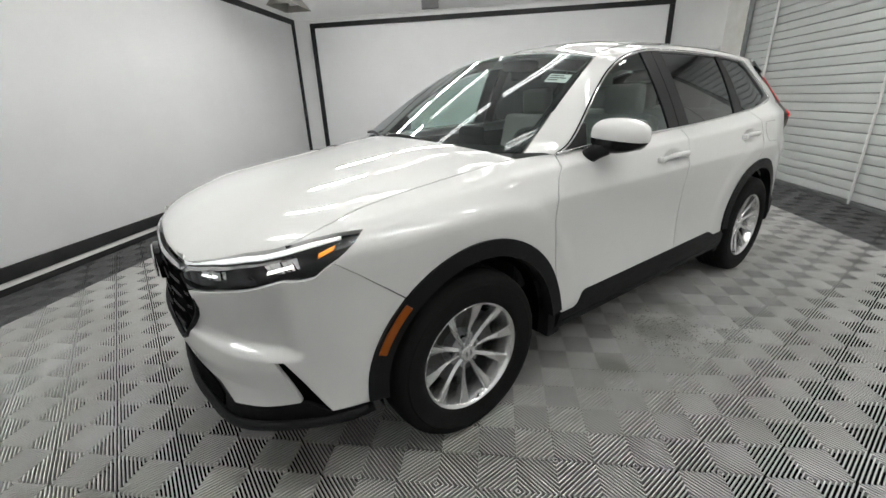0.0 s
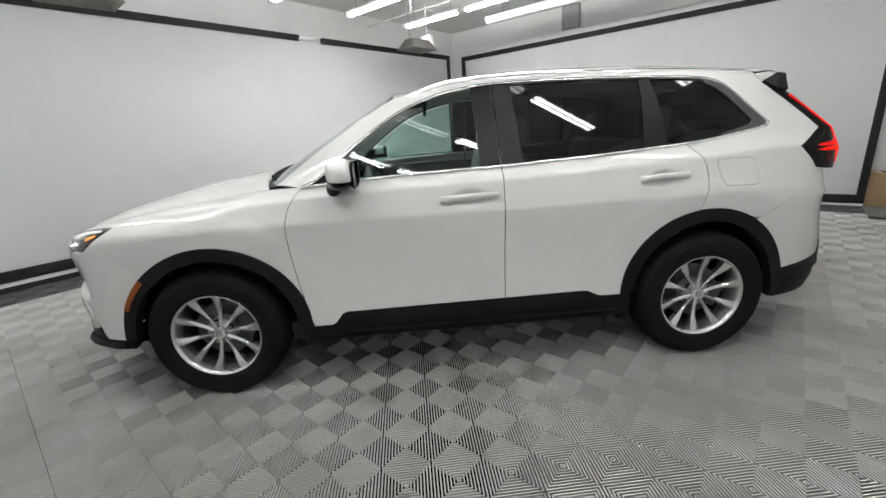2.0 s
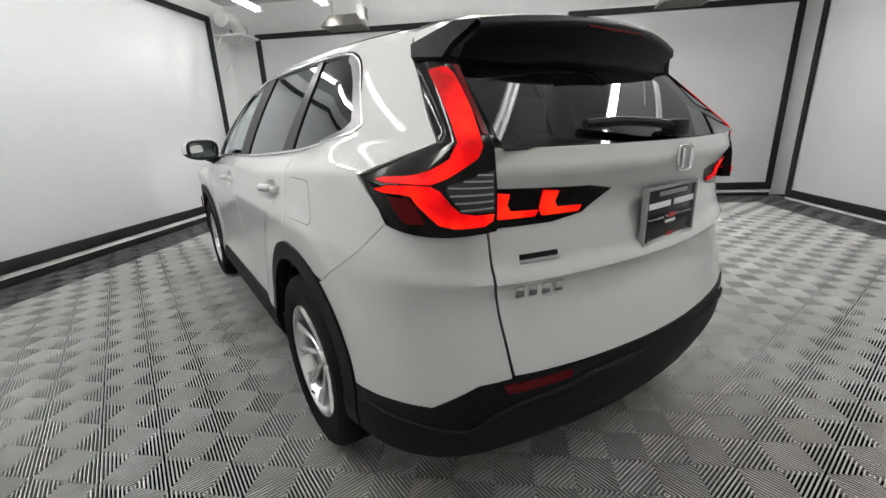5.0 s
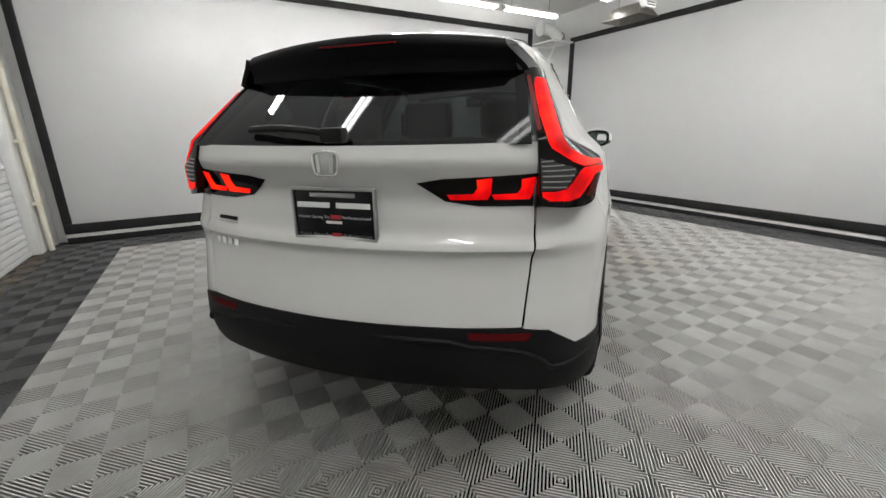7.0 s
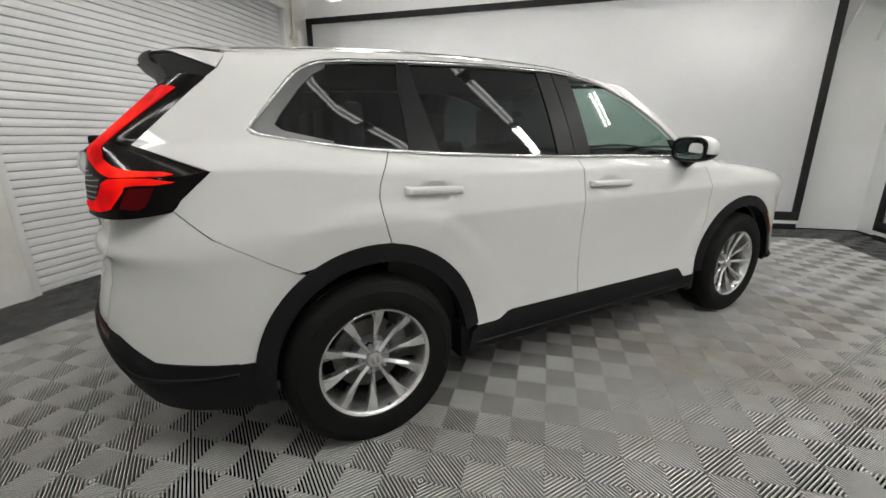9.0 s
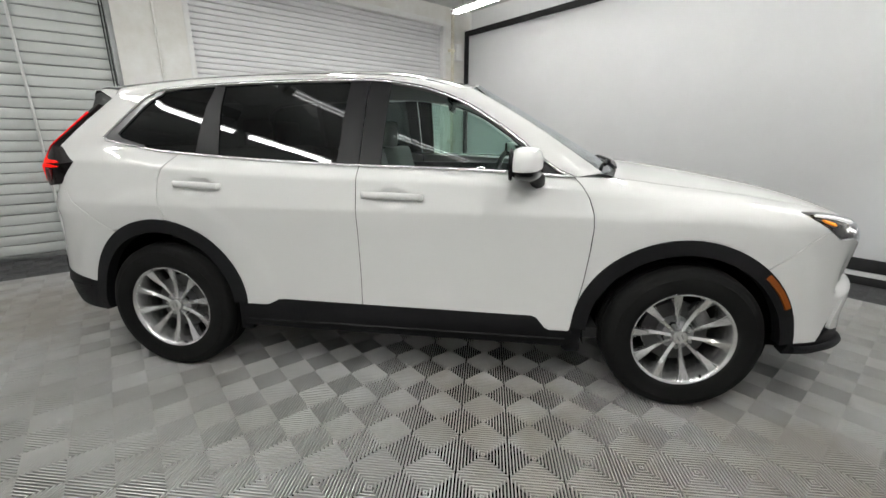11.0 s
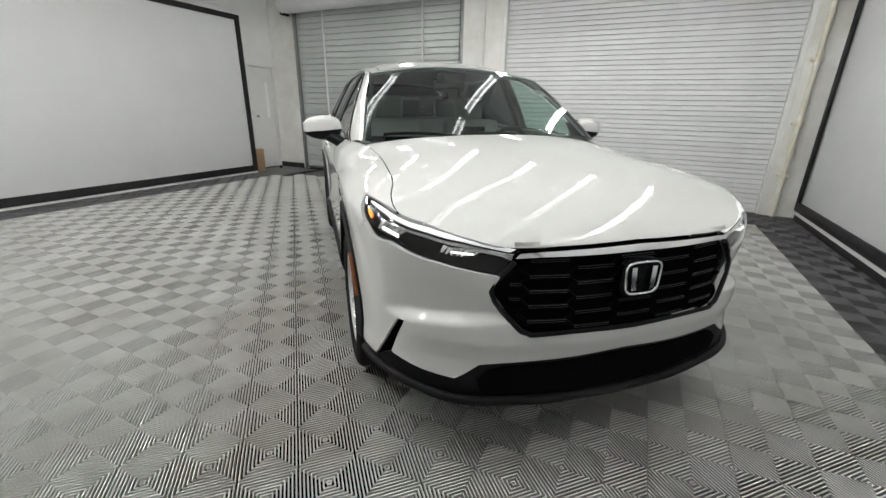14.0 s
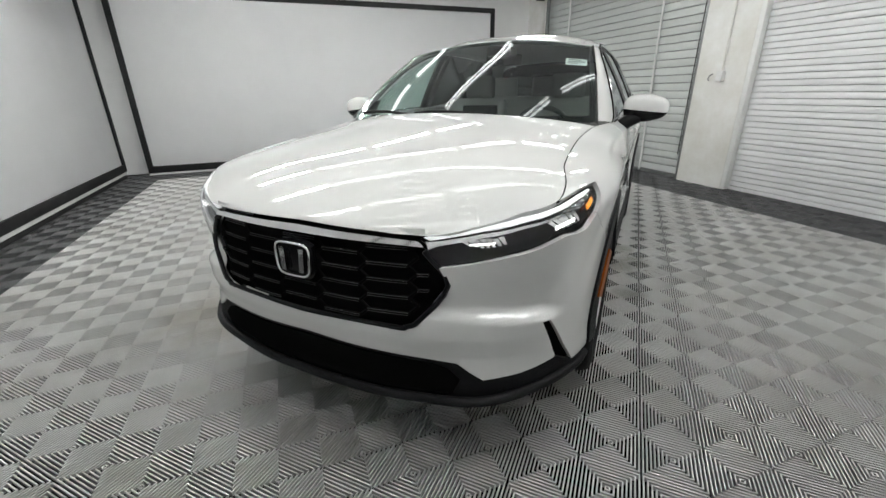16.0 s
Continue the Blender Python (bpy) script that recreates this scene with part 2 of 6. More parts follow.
def shutter(x0, x1, z1, y, pitch, depth, flat, mat, label):
    t = thing("roller_shutter", pose(x0, y, 0), label, "roller shutter", kind="structure")
    me = slat_mesh(x1 - x0, pitch, depth, flat)
    me.materials.append(mat)
    for i in range(int((z1 - 0.05) / pitch)):
        s = new("slat", me)
        s.parent = t
        s.location = (0, 0, 0.05 + i * pitch)
    part("bottom_bar", box((0, -0.03, 0.0), (x1 - x0, 0.02, 0.048), 0.004), STEEL if mat is SHUT_GREY else mat, t)
    return t


grey = shutter(-5.2, -1.46, 3.3, 3.86, 0.108, 0.016, True, SHUT_GREY, "closed grey steel roller shutter with two white pull straps")
white = shutter(-0.72, 3.1, 3.3, 3.86, 0.0685, 0.020, False, SHUT_WHITE, "closed white ribbed roller shutter in a white frame")
for x in (0.0, 3.74 - 0.05):
    part("guide", box((x, -0.09, 0), (x + 0.05, -0.03, 3.12), 0.004), STEEL, grey, "dark steel side guide")
for x in (-0.06, 3.82):
    part("guide", box((x, -0.11, 0), (x + 0.06, -0.02, 3.2), 0.006), WHITEMETAL, white)
part("header", box((-0.06, -0.13, 3.12), (3.88, -0.02, 3.2), 0.006), WHITEMETAL, white)
part("strap", pipe([(0.73, -0.045, 3.1), (0.735, -0.05, 1.6), (0.74, -0.04, 0.6), (0.75, -0.045, 0.02)], 0.016, 6), WHITEMETAL, grey, "white pull strap")
part("strap", pipe([(2.93, -0.045, 3.1), (2.94, -0.05, 2.0), (2.95, -0.045, 0.9), (2.96, -0.05, 0.02)], 0.014, 6), WHITEMETAL, grey, "white pull strap")
for dx in (0.22, 0.27):
    part("chain", pipe([(3.79 - dx * 0.5, -0.06, 3.0), (3.785 - dx * 0.5, -0.065, 1.4), (3.78 - dx * 0.5, -0.06, 0.35)], 0.006, 5), CABLE, grey, "dark hand chain")
bm = rod((-0.05, -0.25, 3.2), (3.79, -0.25, 3.2), 0.2, 24)
part("barrel", bm, SHUT_WHITE, grey, "white rolled-up shutter barrel", 40)
part("bracket", box((-0.1, -0.3, 2.98), (-0.06, -0.06, 3.4), 0.004), CABLE, grey, "black barrel bracket")
part("cable", pipe([(-0.12, -0.22, 3.4), (-0.15, -0.26, 3.15), (-0.02, -0.28, 3.0), (0.05, -0.2, 2.98)], 0.012, 6), CABLE, grey, "black cable at the barrel")


def photo_screen(at, width, z0, z1, label, folds=False, gap=None):
    """White cloth stretched on a black board frame; local x along it, y towards the room."""
    t = thing("photo_screen", at, label, "photo screen", "photo screens round the car")
    bm = bmesh.new()
    nx, nz = 60, 24
    grid = []
    for i in range(nx + 1):
        col = []
        for k in range(nz + 1):
            x, z = width * i / nx, z0 + (z1 - z0) * k / nz
            y = 0.006 * noise.noise((x * 0.7, z * 0.5, width)) + 0.003 * math.sin(x * 2.3 + z)
            if folds and x < 1.3:
                w = min(max((x - 0.12) / 0.2, 0), 1) * min((1.3 - x) / 0.5, 1) * min(max((z1 - 0.12 - z) / 0.2, 0), 1)
                y += 0.034 * w * math.sin(10 * x + 3.5 * z) * math.exp(-((z - 2.4) / 0.7) ** 2)
            col.append(bm.verts.new((x, y, z)))
        grid.append(col)
    for i in range(nx):
        for k in range(nz):
            bm.faces.new((grid[i][k], grid[i + 1][k], grid[i + 1][k + 1], grid[i][k + 1]))
    bmesh.ops.solidify(bm, geom=bm.faces[:], thickness=0.002)
    part("cloth", bm, CLOTH, t, "white cloth", 80)
    w = 0.085
    tops = [(0, width)] if gap is None else [(0, gap[0]), (gap[1], width)]
    for name, lo, hi in (*(("top_board", (a, z1 - w), (b, z1)) for a, b in tops), ("bottom_board", (0, z0), (width, z0 + 0.115)), ("side_board", (0, z0 + 0.115), (w, z1 - w)), ("side_board", (width - w, z0 + 0.115), (width, z1 - w))):
        part(name, box((lo[0], 0.012, lo[1]), (hi[0], 0.045, hi[1]), 0.004), BLACKPAINT, t, "black board")
    part("foot_rail", box((0.0, -0.02, max(z0 - 0.05, 0.004)), (width, 0.03, z0 - 0.004), 0.004), WHITEWOOD, t, "white timber rail under the frame")
    if z0 > 0.06:
        part("plinth", box((0.0, -0.02, 0.0), (width, 0.022, z0 - 0.053), 0.003), BLACKPAINT, t, "dark strip under the white rail")
    return t


photo_screen(pose(-5.42, -4.25, 0, 0, 0, 0), 8.52, 0.11, 2.9, "long white cloth photo screen in a black frame on the wall", gap=(3.32, 3.72))
photo_screen(pose(-5.5, 2.72, 0, 0, 0, -90), 6.64, 0.04, 2.83, "white cloth photo screen in a black frame beside the steel door")
photo_screen(pose(3.5, -3.6, 0, 0, 0, 90), 7.2, 0.13, 3.06, "white cloth photo screen with creased end in a black frame", True)

# steel door in the west wall
door = thing("door_1", pose(X0 - 0.06, 3.08, 0), "closed light grey steel door with a narrow painted strip of sheen", "door", kind="structure")
part("leaf", box((-0.02, 0.03, 0.01), (0.025, 0.63, 2.04), 0.003), DOORPAINT, door)
# white strip paints in the light caught on the leaf
part("vision_panel", box((0.026, 0.42, 1.05), (0.032, 0.5, 1.75), 0.002), material("frosted_pane", (0.85, 0.86, 0.86), 0.25), door, "white strip painted for the sheen on the door")
for lo, hi in (((-0.1, -0.02, 0.0), (0.07, 0.028, 2.09)), ((-0.1, 0.632, 0.0), (0.07, 0.66, 2.09)), ((-0.1, 0.028, 2.045), (0.07, 0.632, 2.09))):
    part("door_frame", box(lo, hi, 0.004), DOORPAINT, door)
bm = rod((0.026, 0.14, 1.08), (0.07, 0.14, 1.08), 0.012)
rod((0.062, 0.14, 1.08), (0.085, 0.14, 1.08), 0.024, bm=bm)
part("door_handle", bm, STEEL, door, "round steel knob")
tagged(part("doorstop", rod((-5.62, 3.47, -0.004), (-5.62, 3.47, 0.05), 0.03), CABLE), "small black rubber stop on the concrete", "doorstop")

bx = thing("cardboard_box", pose(-5.68, 2.67, -0.004, 0, 0, 4), "brown cardboard box standing by the steel door", "box")
part("carton", box((-0.15, 0, 0), (0.17, 0.3, 0.44), 0.006), CARD, bx)
part("flap", box((-0.15, 0.0, 0.441), (0.17, 0.148, 0.446)), CARD, bx)
part("flap", box((-0.15, 0.152, 0.441), (0.17, 0.3, 0.446)), CARD, bx)
part("tape", box((-0.16, 0.13, 0.4465), (0.18, 0.17, 0.448)), material("tape", (0.45, 0.35, 0.2), 0.3), bx, "brown packing tape")

# pipes and boxes on the north wall
dp = thing("downpipe", pose(3.27, 3.7, 0), "white vertical pipe with rusty yellow stains and clamps", "pipe")
part("tube", rod((0, 0, 0), (0, 0, 3.4), 0.028, 16), STAINED, dp)
for z in (0.55, 1.22, 1.97, 2.75):
    part("clamp", box((-0.07, -0.025, z - 0.02), (0.07, 0.048, z + 0.02), 0.006), STAINED, dp)
cp = thing("conduit", pose(-1.08, 3.73, 0), "white painted conduit on the pillar with a small box", "conduit")
part("tube", rod((0, 0, 1.45), (0, 0, 3.4), 0.012), PILLAR, cp)
part("socket_box", box((-0.04, -0.045, 1.35), (0.04, 0.02, 1.47), 0.006), WHITEMETAL, cp)
part("hook", pipe([(-0.14, 0.02, 1.44), (-0.14, -0.03, 1.42), (-0.14, -0.05, 1.38), (-0.14, -0.03, 1.36)], 0.007, 6), STEEL, cp, "small metal hook")
hb = thing("junction_box", pose(3.33, 3.7, 2.6), "white metal junction box by the shutter", "junction box")
part("case", box((-0.02, -0.06, 0), (0.12, 0.05, 0.26), 0.008), WHITEMETAL, hb)
part("cover", box((-0.01, -0.068, 0.02), (0.11, -0.061, 0.24), 0.003), WHITEMETAL, hb)

# ---- strip lights ----
LAMP_Z = 2.95


def strip_light(mat):
    t = thing("strip_light", pose(0, 0, 0), "lit twin-tube fluorescent strip light with white housing", "strip light", "ceiling strip lights")
    hous = prism([(-0.045, 0.06), (-0.06, 0.035), (-0.055, 0.03), (0.055, 0.03), (0.06, 0.035), (0.045, 0.06)], "y", 0, 1.13)
    part("housing", hous, WHITEMETAL, t)
    for x in (-0.03, 0.03):
        part("tube", rod((x, 0.07, 0.010), (x, 1.06, 0.010), 0.013, 10), mat, t, "glowing tube", 60)
    for y in (0.0, 1.065):
        part("end_cap", box((-0.055, y, -0.012), (0.055, y + 0.065, 0.032), 0.003), WHITEMETAL, t)
    for y in (0.2, 0.93):
        part("hanger", rod((0, y, 0.055), (0, y, H - LAMP_Z), 0.004, 6), STEEL, t)
    return t


ROWS_X = (-2.98, -1.83, -0.7, 0.35, 1.36, 2.36)
# strengths invented per place to balance the light: boosted near walls, dimmed over the middle
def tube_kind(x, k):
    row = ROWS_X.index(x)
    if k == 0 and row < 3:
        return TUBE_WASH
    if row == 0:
        return TUBE_RAISED if k == 3 else TUBE_BOOSTED
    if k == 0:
        return TUBE_MID if row in (3, 4) else TUBE_BOOSTED
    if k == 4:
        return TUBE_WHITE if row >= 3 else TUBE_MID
    return (TUBE_MID if k == 1 else TUBE_WHITE) if row == 5 else TUBE_DIMMED


for mat in (TUBE_WASH, TUBE_BOOSTED, TUBE_WHITE, TUBE_RAISED, TUBE_MID, TUBE_DIMMED):
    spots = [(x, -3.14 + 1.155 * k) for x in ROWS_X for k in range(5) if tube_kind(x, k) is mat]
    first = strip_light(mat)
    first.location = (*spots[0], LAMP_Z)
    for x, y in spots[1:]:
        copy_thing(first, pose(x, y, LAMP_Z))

# unlit fixture, conduits and pipes under the ceiling
uf = thing("strip_light", pose(-3.98, -2.25, 2.98), "unlit white strip light near the west wall", "strip light")
part("housing", box((-0.06, 0, 0.02), (0.06, 2.4, 0.09), 0.01), WHITEMETAL, uf)
part("diffuser", prism([(-0.055, 0.018), (-0.04, -0.02), (0.04, -0.02), (0.055, 0.018)], "y", 0.02, 2.38), WHITEMETAL, uf)
for y in (0.3, 2.1):
    part("hanger", rod((0, y, 0.09), (0, y, H - 2.98), 0.005, 6), STEEL, uf)
wp = thing("ceiling_pipe", pose(0, 0, 0), "thin white conduit running under the ceiling", "conduit")
part("tube", pipe([(-3.3, -4.42, 3.25), (-3.3, -2.0, 3.25), (-3.3, 3.6, 3.25)], 0.014), WHITEMETAL, wp)
part("branch", pipe([(-3.3, -2.6, 3.25), (-2.6, -2.6, 3.25), (-2.55, -2.6, 3.2), (-2.55, -2.6, 3.02)], 0.012), WHITEMETAL, wp)
part("branch", pipe([(-3.3, -3.0, 3.25), (-3.8, -3.0, 3.25), (-3.86, -2.95, 3.25), (-3.9, -1.2, 3.25)], 0.012), WHITEMETAL, wp)
wc = thing("wall_conduit", pose(0, 0, 0), "white cable conduit along the top of the screen", "conduit")
part("tube", pipe([(-5.78, -4.3, 2.95), (-5.78, -1.0, 2.97), (-5.78, 2.6, 2.99)], 0.012), WHITEMETAL, wc)
cc = thing("cable_run", pose(0, 0, 0), "white cable looping over the black screen frame", "cable")
part("cable", pipe([(-3.6, -4.19, 2.93), (-2.3, -4.19, 2.92), (-2.1, -4.19, 2.91), (-2.0, -4.19, 2.86), (-1.85, -4.20, 2.835), (-1.68, -4.20, 2.835)], 0.014), WHITEMETAL, cc)
cl = thing("wall_duct", pose(-5.8, -1.6, 3.0), "flat grey duct cover on the west wall", "duct")
part("cover", box((-0.04, -0.16, 0.0), (0.03, 0.16, 0.43), 0.006), material("duct_grey", (0.33, 0.33, 0.33), 0.5, vary=0.2), cl)


def heater(at, turn):
    t = thing("infrared_heater", pose(*at, 0, 0, turn), "hanging infrared heater with open reflector and white case", "heater", "hanging heaters")
    bm = bmesh.new()
    top = [(-0.2, -0.09, 0.1), (0.2, -0.09, 0.1), (0.2, 0.09, 0.1), (-0.2, 0.09, 0.1)]
    low = [(-0.3, -0.2, -0.06), (0.3, -0.2, -0.06), (0.3, 0.2, -0.06), (-0.3, 0.2, -0.06)]
    a, b = [bm.verts.new(p) for p in top], [bm.verts.new(p) for p in low]
    bm.faces.new(a)
    for i in range(4):
        j = (i + 1) % 4
        bm.faces.new((a[i], a[j], b[j], b[i]))
    bmesh.ops.solidify(bm, geom=bm.faces[:], thickness=0.012)
    part("reflector", bm, REFLECTOR, t, "metal reflector hood")
    part("case", box((-0.31, -0.1, 0.02), (-0.21, 0.1, 0.2), 0.008), WHITEMETAL, t, "white perforated case")
    for i in range(5):
        part("louvre", box((-0.318, -0.08, 0.045 + i * 0.03), (-0.311, 0.08, 0.056 + i * 0.03)), CABLE, t)
    part("burner", box((-0.17, -0.06, 0.05), (0.17, 0.06, 0.07), 0.004), material("ceramic", (0.5, 0.45, 0.38), 0.8), t, "ceramic burner plate")
    part("hanger", rod((-0.26, 0, 0.2), (-0.26, 0, H - at[2]), 0.008, 8), WHITEMETAL, t)
    part("hanger", rod((0.18, 0, 0.1), (0.18, 0, H - at[2]), 0.005, 8), STEEL, t)
    return t


heater((-3.4, -3.3, 2.75), 0)
heater((1.14, -3.25, 2.74), 0)

fan = thing("vent_blower", pose(3.3, -3.95, 2.86), "white wall blower with elbow pipe on a bracket", "blower")
part("elbow", pipe([(0.0, 0.3, 0.18), (-0.02, 0.22, 0.18), (-0.05, 0.12, 0.17), (-0.06, 0.0, 0.12), (-0.06, -0.1, 0.04)], 0.1, 18), WHITEMETAL, fan, "white elbow pipe", 50)
part("motor", rod((-0.14, -0.1, 0.06), (0.1, -0.1, 0.06), 0.075, 18), REFLECTOR, fan, "stained metal motor")
part("shelf", box((-0.28, -0.25, -0.06), (0.28, 0.25, -0.03), 0.004), WHITEMETAL, fan)
part("brace", rod((-0.2, 0.1, -0.06), (0.3, -0.1, -0.5), 0.014, 6), WHITEMETAL, fan)
part("brace", rod((0.1, 0.22, -0.06), (0.4, 0.2, -0.5), 0.014, 6), WHITEMETAL, fan)
part("flange", rod((0.0, 0.29, 0.18), (0.0, 0.31, 0.18), 0.125, 20), WHITEMETAL, fan)


# ---- car shape: smooth curves through a few design points ----
def curve(*pts):
    """A smooth function through (u, value) points, flat beyond its ends (monotone cubic)."""
    u = np.array([p[0] for p in pts], float)
    v = np.array([p[1] for p in pts], float)
    h = np.diff(u)
    k = np.diff(v) / h
    m = np.zeros(len(u))
    for i in range(1, len(u) - 1):
        if k[i - 1] * k[i] > 0:
            w1, w2 = 2 * h[i] + h[i - 1], h[i] + 2 * h[i - 1]
            m[i] = (w1 + w2) / (w1 / k[i - 1] + w2 / k[i])
    m[0], m[-1] = k[0], k[-1]
    u, v, h, m = u.tolist(), v.tolist(), h.tolist(), m.tolist()
    last = len(h) - 1

    def f(x):
        x = min(max(x, u[0]), u[-1])
        i = 0
        while i < last and x >= u[i + 1]:
            i += 1
        t = (x - u[i]) / h[i]
        a, b = t * t * (3 - 2 * t), t * (1 - t)
        return v[i] * (1 - a) + v[i + 1] * a + h[i] * b * ((1 - t) * m[i] - t * m[i + 1])
    return f


# outline of the body seen from above, front centre to rear centre
OUTLINE = [(2.335, 0), (2.325, 0.25), (2.275, 0.50), (2.19, 0.69), (2.06, 0.825), (1.88, 0.905), (1.6, 0.935),
           (1.0, 0.932), (0.3, 0.935), (-0.5, 0.937), (-1.2, 0.938), (-1.6, 0.933), (-1.9, 0.905), (-2.09, 0.825),
           (-2.21, 0.695), (-2.285, 0.49), (-2.33, 0.24), (-2.345, 0)]


def dense_outline():
    p = np.array(OUTLINE, float)
    ext = np.vstack([p[1] * [1, -1], p, p[-2] * [1, -1]])
    out = []
    for i in range(1, len(ext) - 2):
        a, b, c, d = ext[i - 1:i + 3]
        for t in np.linspace(0, 1, 24, endpoint=False):
            out.append(0.5 * (2 * b + (c - a) * t + (2 * a - 5 * b + 4 * c - d) * t * t + (3 * b - a - 3 * c + d) * t ** 3))
    out.append(p[-1])
    out = np.array(out)
    s = np.concatenate([[0], np.cumsum(np.linalg.norm(np.diff(out, axis=0), axis=1))])
    g = np.gradient(out, s, axis=0)
    n = np.stack([-g[:, 1], g[:, 0]], 1)
    n /= np.linalg.norm(n, axis=1)[:, None]
    n[np.einsum("ij,ij->i", n, out) < 0] *= -1
    return s, out, n


RS, RP, RN = dense_outline()
S_END = float(RS[-1])
FINE = 4000
EVEN = [list(row) for row in zip(*(np.interp(np.linspace(0, S_END, FINE + 1), RS, col).tolist() for col in (RP[:, 0], RP[:, 1], RN[:, 0], RN[:, 1])))]


def ring(q):
    """Place and outward normal at a way along the outline."""
    k = min(max(q / S_END, 0.0), 1.0) * FINE
    i = min(int(k), FINE - 1)
    t = k - i
    return [a + (b - a) * t for a, b in zip(EVEN[i], EVEN[i + 1])]



def s_at(x):
    """Way along the outline to the station x of the car's side."""
    return float(np.interp(-x, -RP[:, 0], RS))


# how far each height lies inside the outline: front, flank, rear
IN_FRONT = curve((0.15, 0.18), (0.22, 0.10), (0.30, 0.052), (0.40, 0.050), (0.50, 0.030), (0.56, 0.016), (0.60, 0.015), (0.70, 0.025), (0.80, 0.035), (0.90, 0.06), (0.95, 0.085))
IN_FLANK = curve((0.15, 0.14), (0.25, 0.06), (0.33, 0.015), (0.40, 0.005), (0.47, 0.014), (0.62, 0.023), (0.78, 0.019), (0.92, 0.006), (0.99, 0.0))
IN_REAR = curve((0.15, 0.22), (0.30, 0.12), (0.42, 0.035), (0.52, 0.0), (0.62, 0.005), (0.72, 0.03), (0.82, 0.055), (0.865, 0.060), (0.886, 0.044), (0.902, 0.048), (0.93, 0.070), (0.97, 0.080), (1.0, 0.084))
V_KNEE, V_TOP = 0.95, 1.15
Z_TOP = curve((-2.4, 1.215), (-2.0, 1.235), (-1.7, 1.245), (-1.26, 1.205), (-0.57, 1.165), (0.07, 1.15), (0.75, 1.122), (1.0, 1.112), (1.24, 1.082), (1.54, 1.05), (1.9, 1.0), (2.1, 0.955), (2.25, 0.918), (2.34, 0.903))
IN_TOP = curve((-2.4, 0.05), (-2.2, 0.06), (-2.05, 0.10), (-1.9, 0.115), (-1.8, 0.115), (-1.5, 0.118), (-0.57, 0.093), (0.4, 0.09), (0.75, 0.105), (1.0, 0.165), (1.3, 0.2), (1.7, 0.185), (2.0, 0.13), (2.2, 0.085), (2.34, 0.075))
CROWN = curve((-2.4, 0.0), (0.95, 0.0), (1.3, 0.4), (1.6, 0.8), (1.9, 0.8), (2.1, 0.3), (2.2, 0.0))
ZKN = curve((-2.4, 0.95), (1.3, 0.95), (1.7, 0.93), (2.0, 0.90), (2.15, 0.87), (2.34, 0.86))


def shell(s, v):
    """The body's outer skin below the belt: s along the outline (negative: right side), v about the height."""
    q = abs(s)
    if q > S_END:  # past the rear centre: on round to the other side
        q, s = 2 * S_END - q, -s
    x, y, nx, ny = ring(q)
    w = nx * nx / (nx * nx + ny * ny)
    end = IN_FRONT if x > 0 else IN_REAR
    zk = ZKN(x)
    z = v if v < 0.5 else 0.5 + (v - 0.5) / (V_KNEE - 0.5) * (zk - 0.5)
    if v <= V_KNEE:
        d = w * end(z) + (1 - w) * IN_FLANK(z)
    else:
        t = (v - V_KNEE) / (V_TOP - V_KNEE)
        d0 = w * end(zk) + (1 - w) * IN_FLANK(zk)
        c = CROWN(x)
        a = c * math.sin(t * math.pi / 2) + (1 - c) * t
        side_b = 0.42 * t + 0.58 * max(0.0, (t - 0.72) / 0.28) ** 1.3  # a shoulder crease below the windows
        b = c * (1 - math.cos(t * math.pi / 2)) + (1 - c) * (w * (0.35 * t + 0.65 * t * t) + (1 - w) * side_b)
        z = zk + (Z_TOP(x) - zk) * a
        d = d0 + (IN_TOP(x) - d0) * b
    if x > 1.5:  # hollow cheek above a ledge beside the grille
        rise = min(max((q - 0.40) / 0.25, 0), 1) * min(max((0.97 - q) / 0.07, 0), 1)
        top_z = 0.632 - 0.045 * min(max((q - 0.5) / 0.45, 0), 1)
        a = min(max((z - top_z) / 0.038, 0), 1)
        crease = 0.785 + 0.10 * min(max((q - 0.5) / 0.5, 0), 1)
        b = min(max((crease - z) / (crease - top_z - 0.02), 0), 1)
        d += 0.046 * rise * (a * a * (3 - 2 * a)) * (0.8 * b + 0.2 * b * b)
        if z < 0.48:  # the chin turns a crisp corner below the headlights
            d -= 0.022 * max(0.0, 1 - abs(q - 0.66) / 0.24) * min((0.48 - z) / 0.1, 1)
    r = min(math.hypot(x - 1.33, z - 0.39), math.hypot(x + 1.335, z - 0.39))
    if r < 0.66 and z > 0.42:  # flared wheel arches
        a = min((0.66 - r) / 0.07, 1)
        d -= 0.009 * (1 - w) * a * a * (3 - 2 * a) * min((z - 0.42) / 0.2, 1)
    for hx, hz in ((-0.055, 1.017), (-1.075, 1.048)):  # shallow grip hollows behind the door handles
        h = ((x - hx) / 0.088) ** 2 + ((z - hz) / 0.044) ** 2
        if h < 1:
            d += 0.020 * (1 - h * h) * (1 - w)
    if x < -1.55:  # the body draws in towards the tail lamp
        a, b = min((-1.55 - x) / 0.3, 1), min(max((z - 0.86) / 0.16, 0), 1)
        d += 0.02 * (1 - w) * a * a * (3 - 2 * a) * b * b * (3 - 2 * b)
    if x < 0:  # tailgate ledge under the rear window, recess below it
        d += w * (0.022 * math.exp(-((z - 1.05) / 0.055) ** 2) - 0.018 * math.exp(-((z - 1.165) / 0.032) ** 2))
    return Vector((x - nx * d, math.copysign(max(y - ny * d, 0.0), s), z))


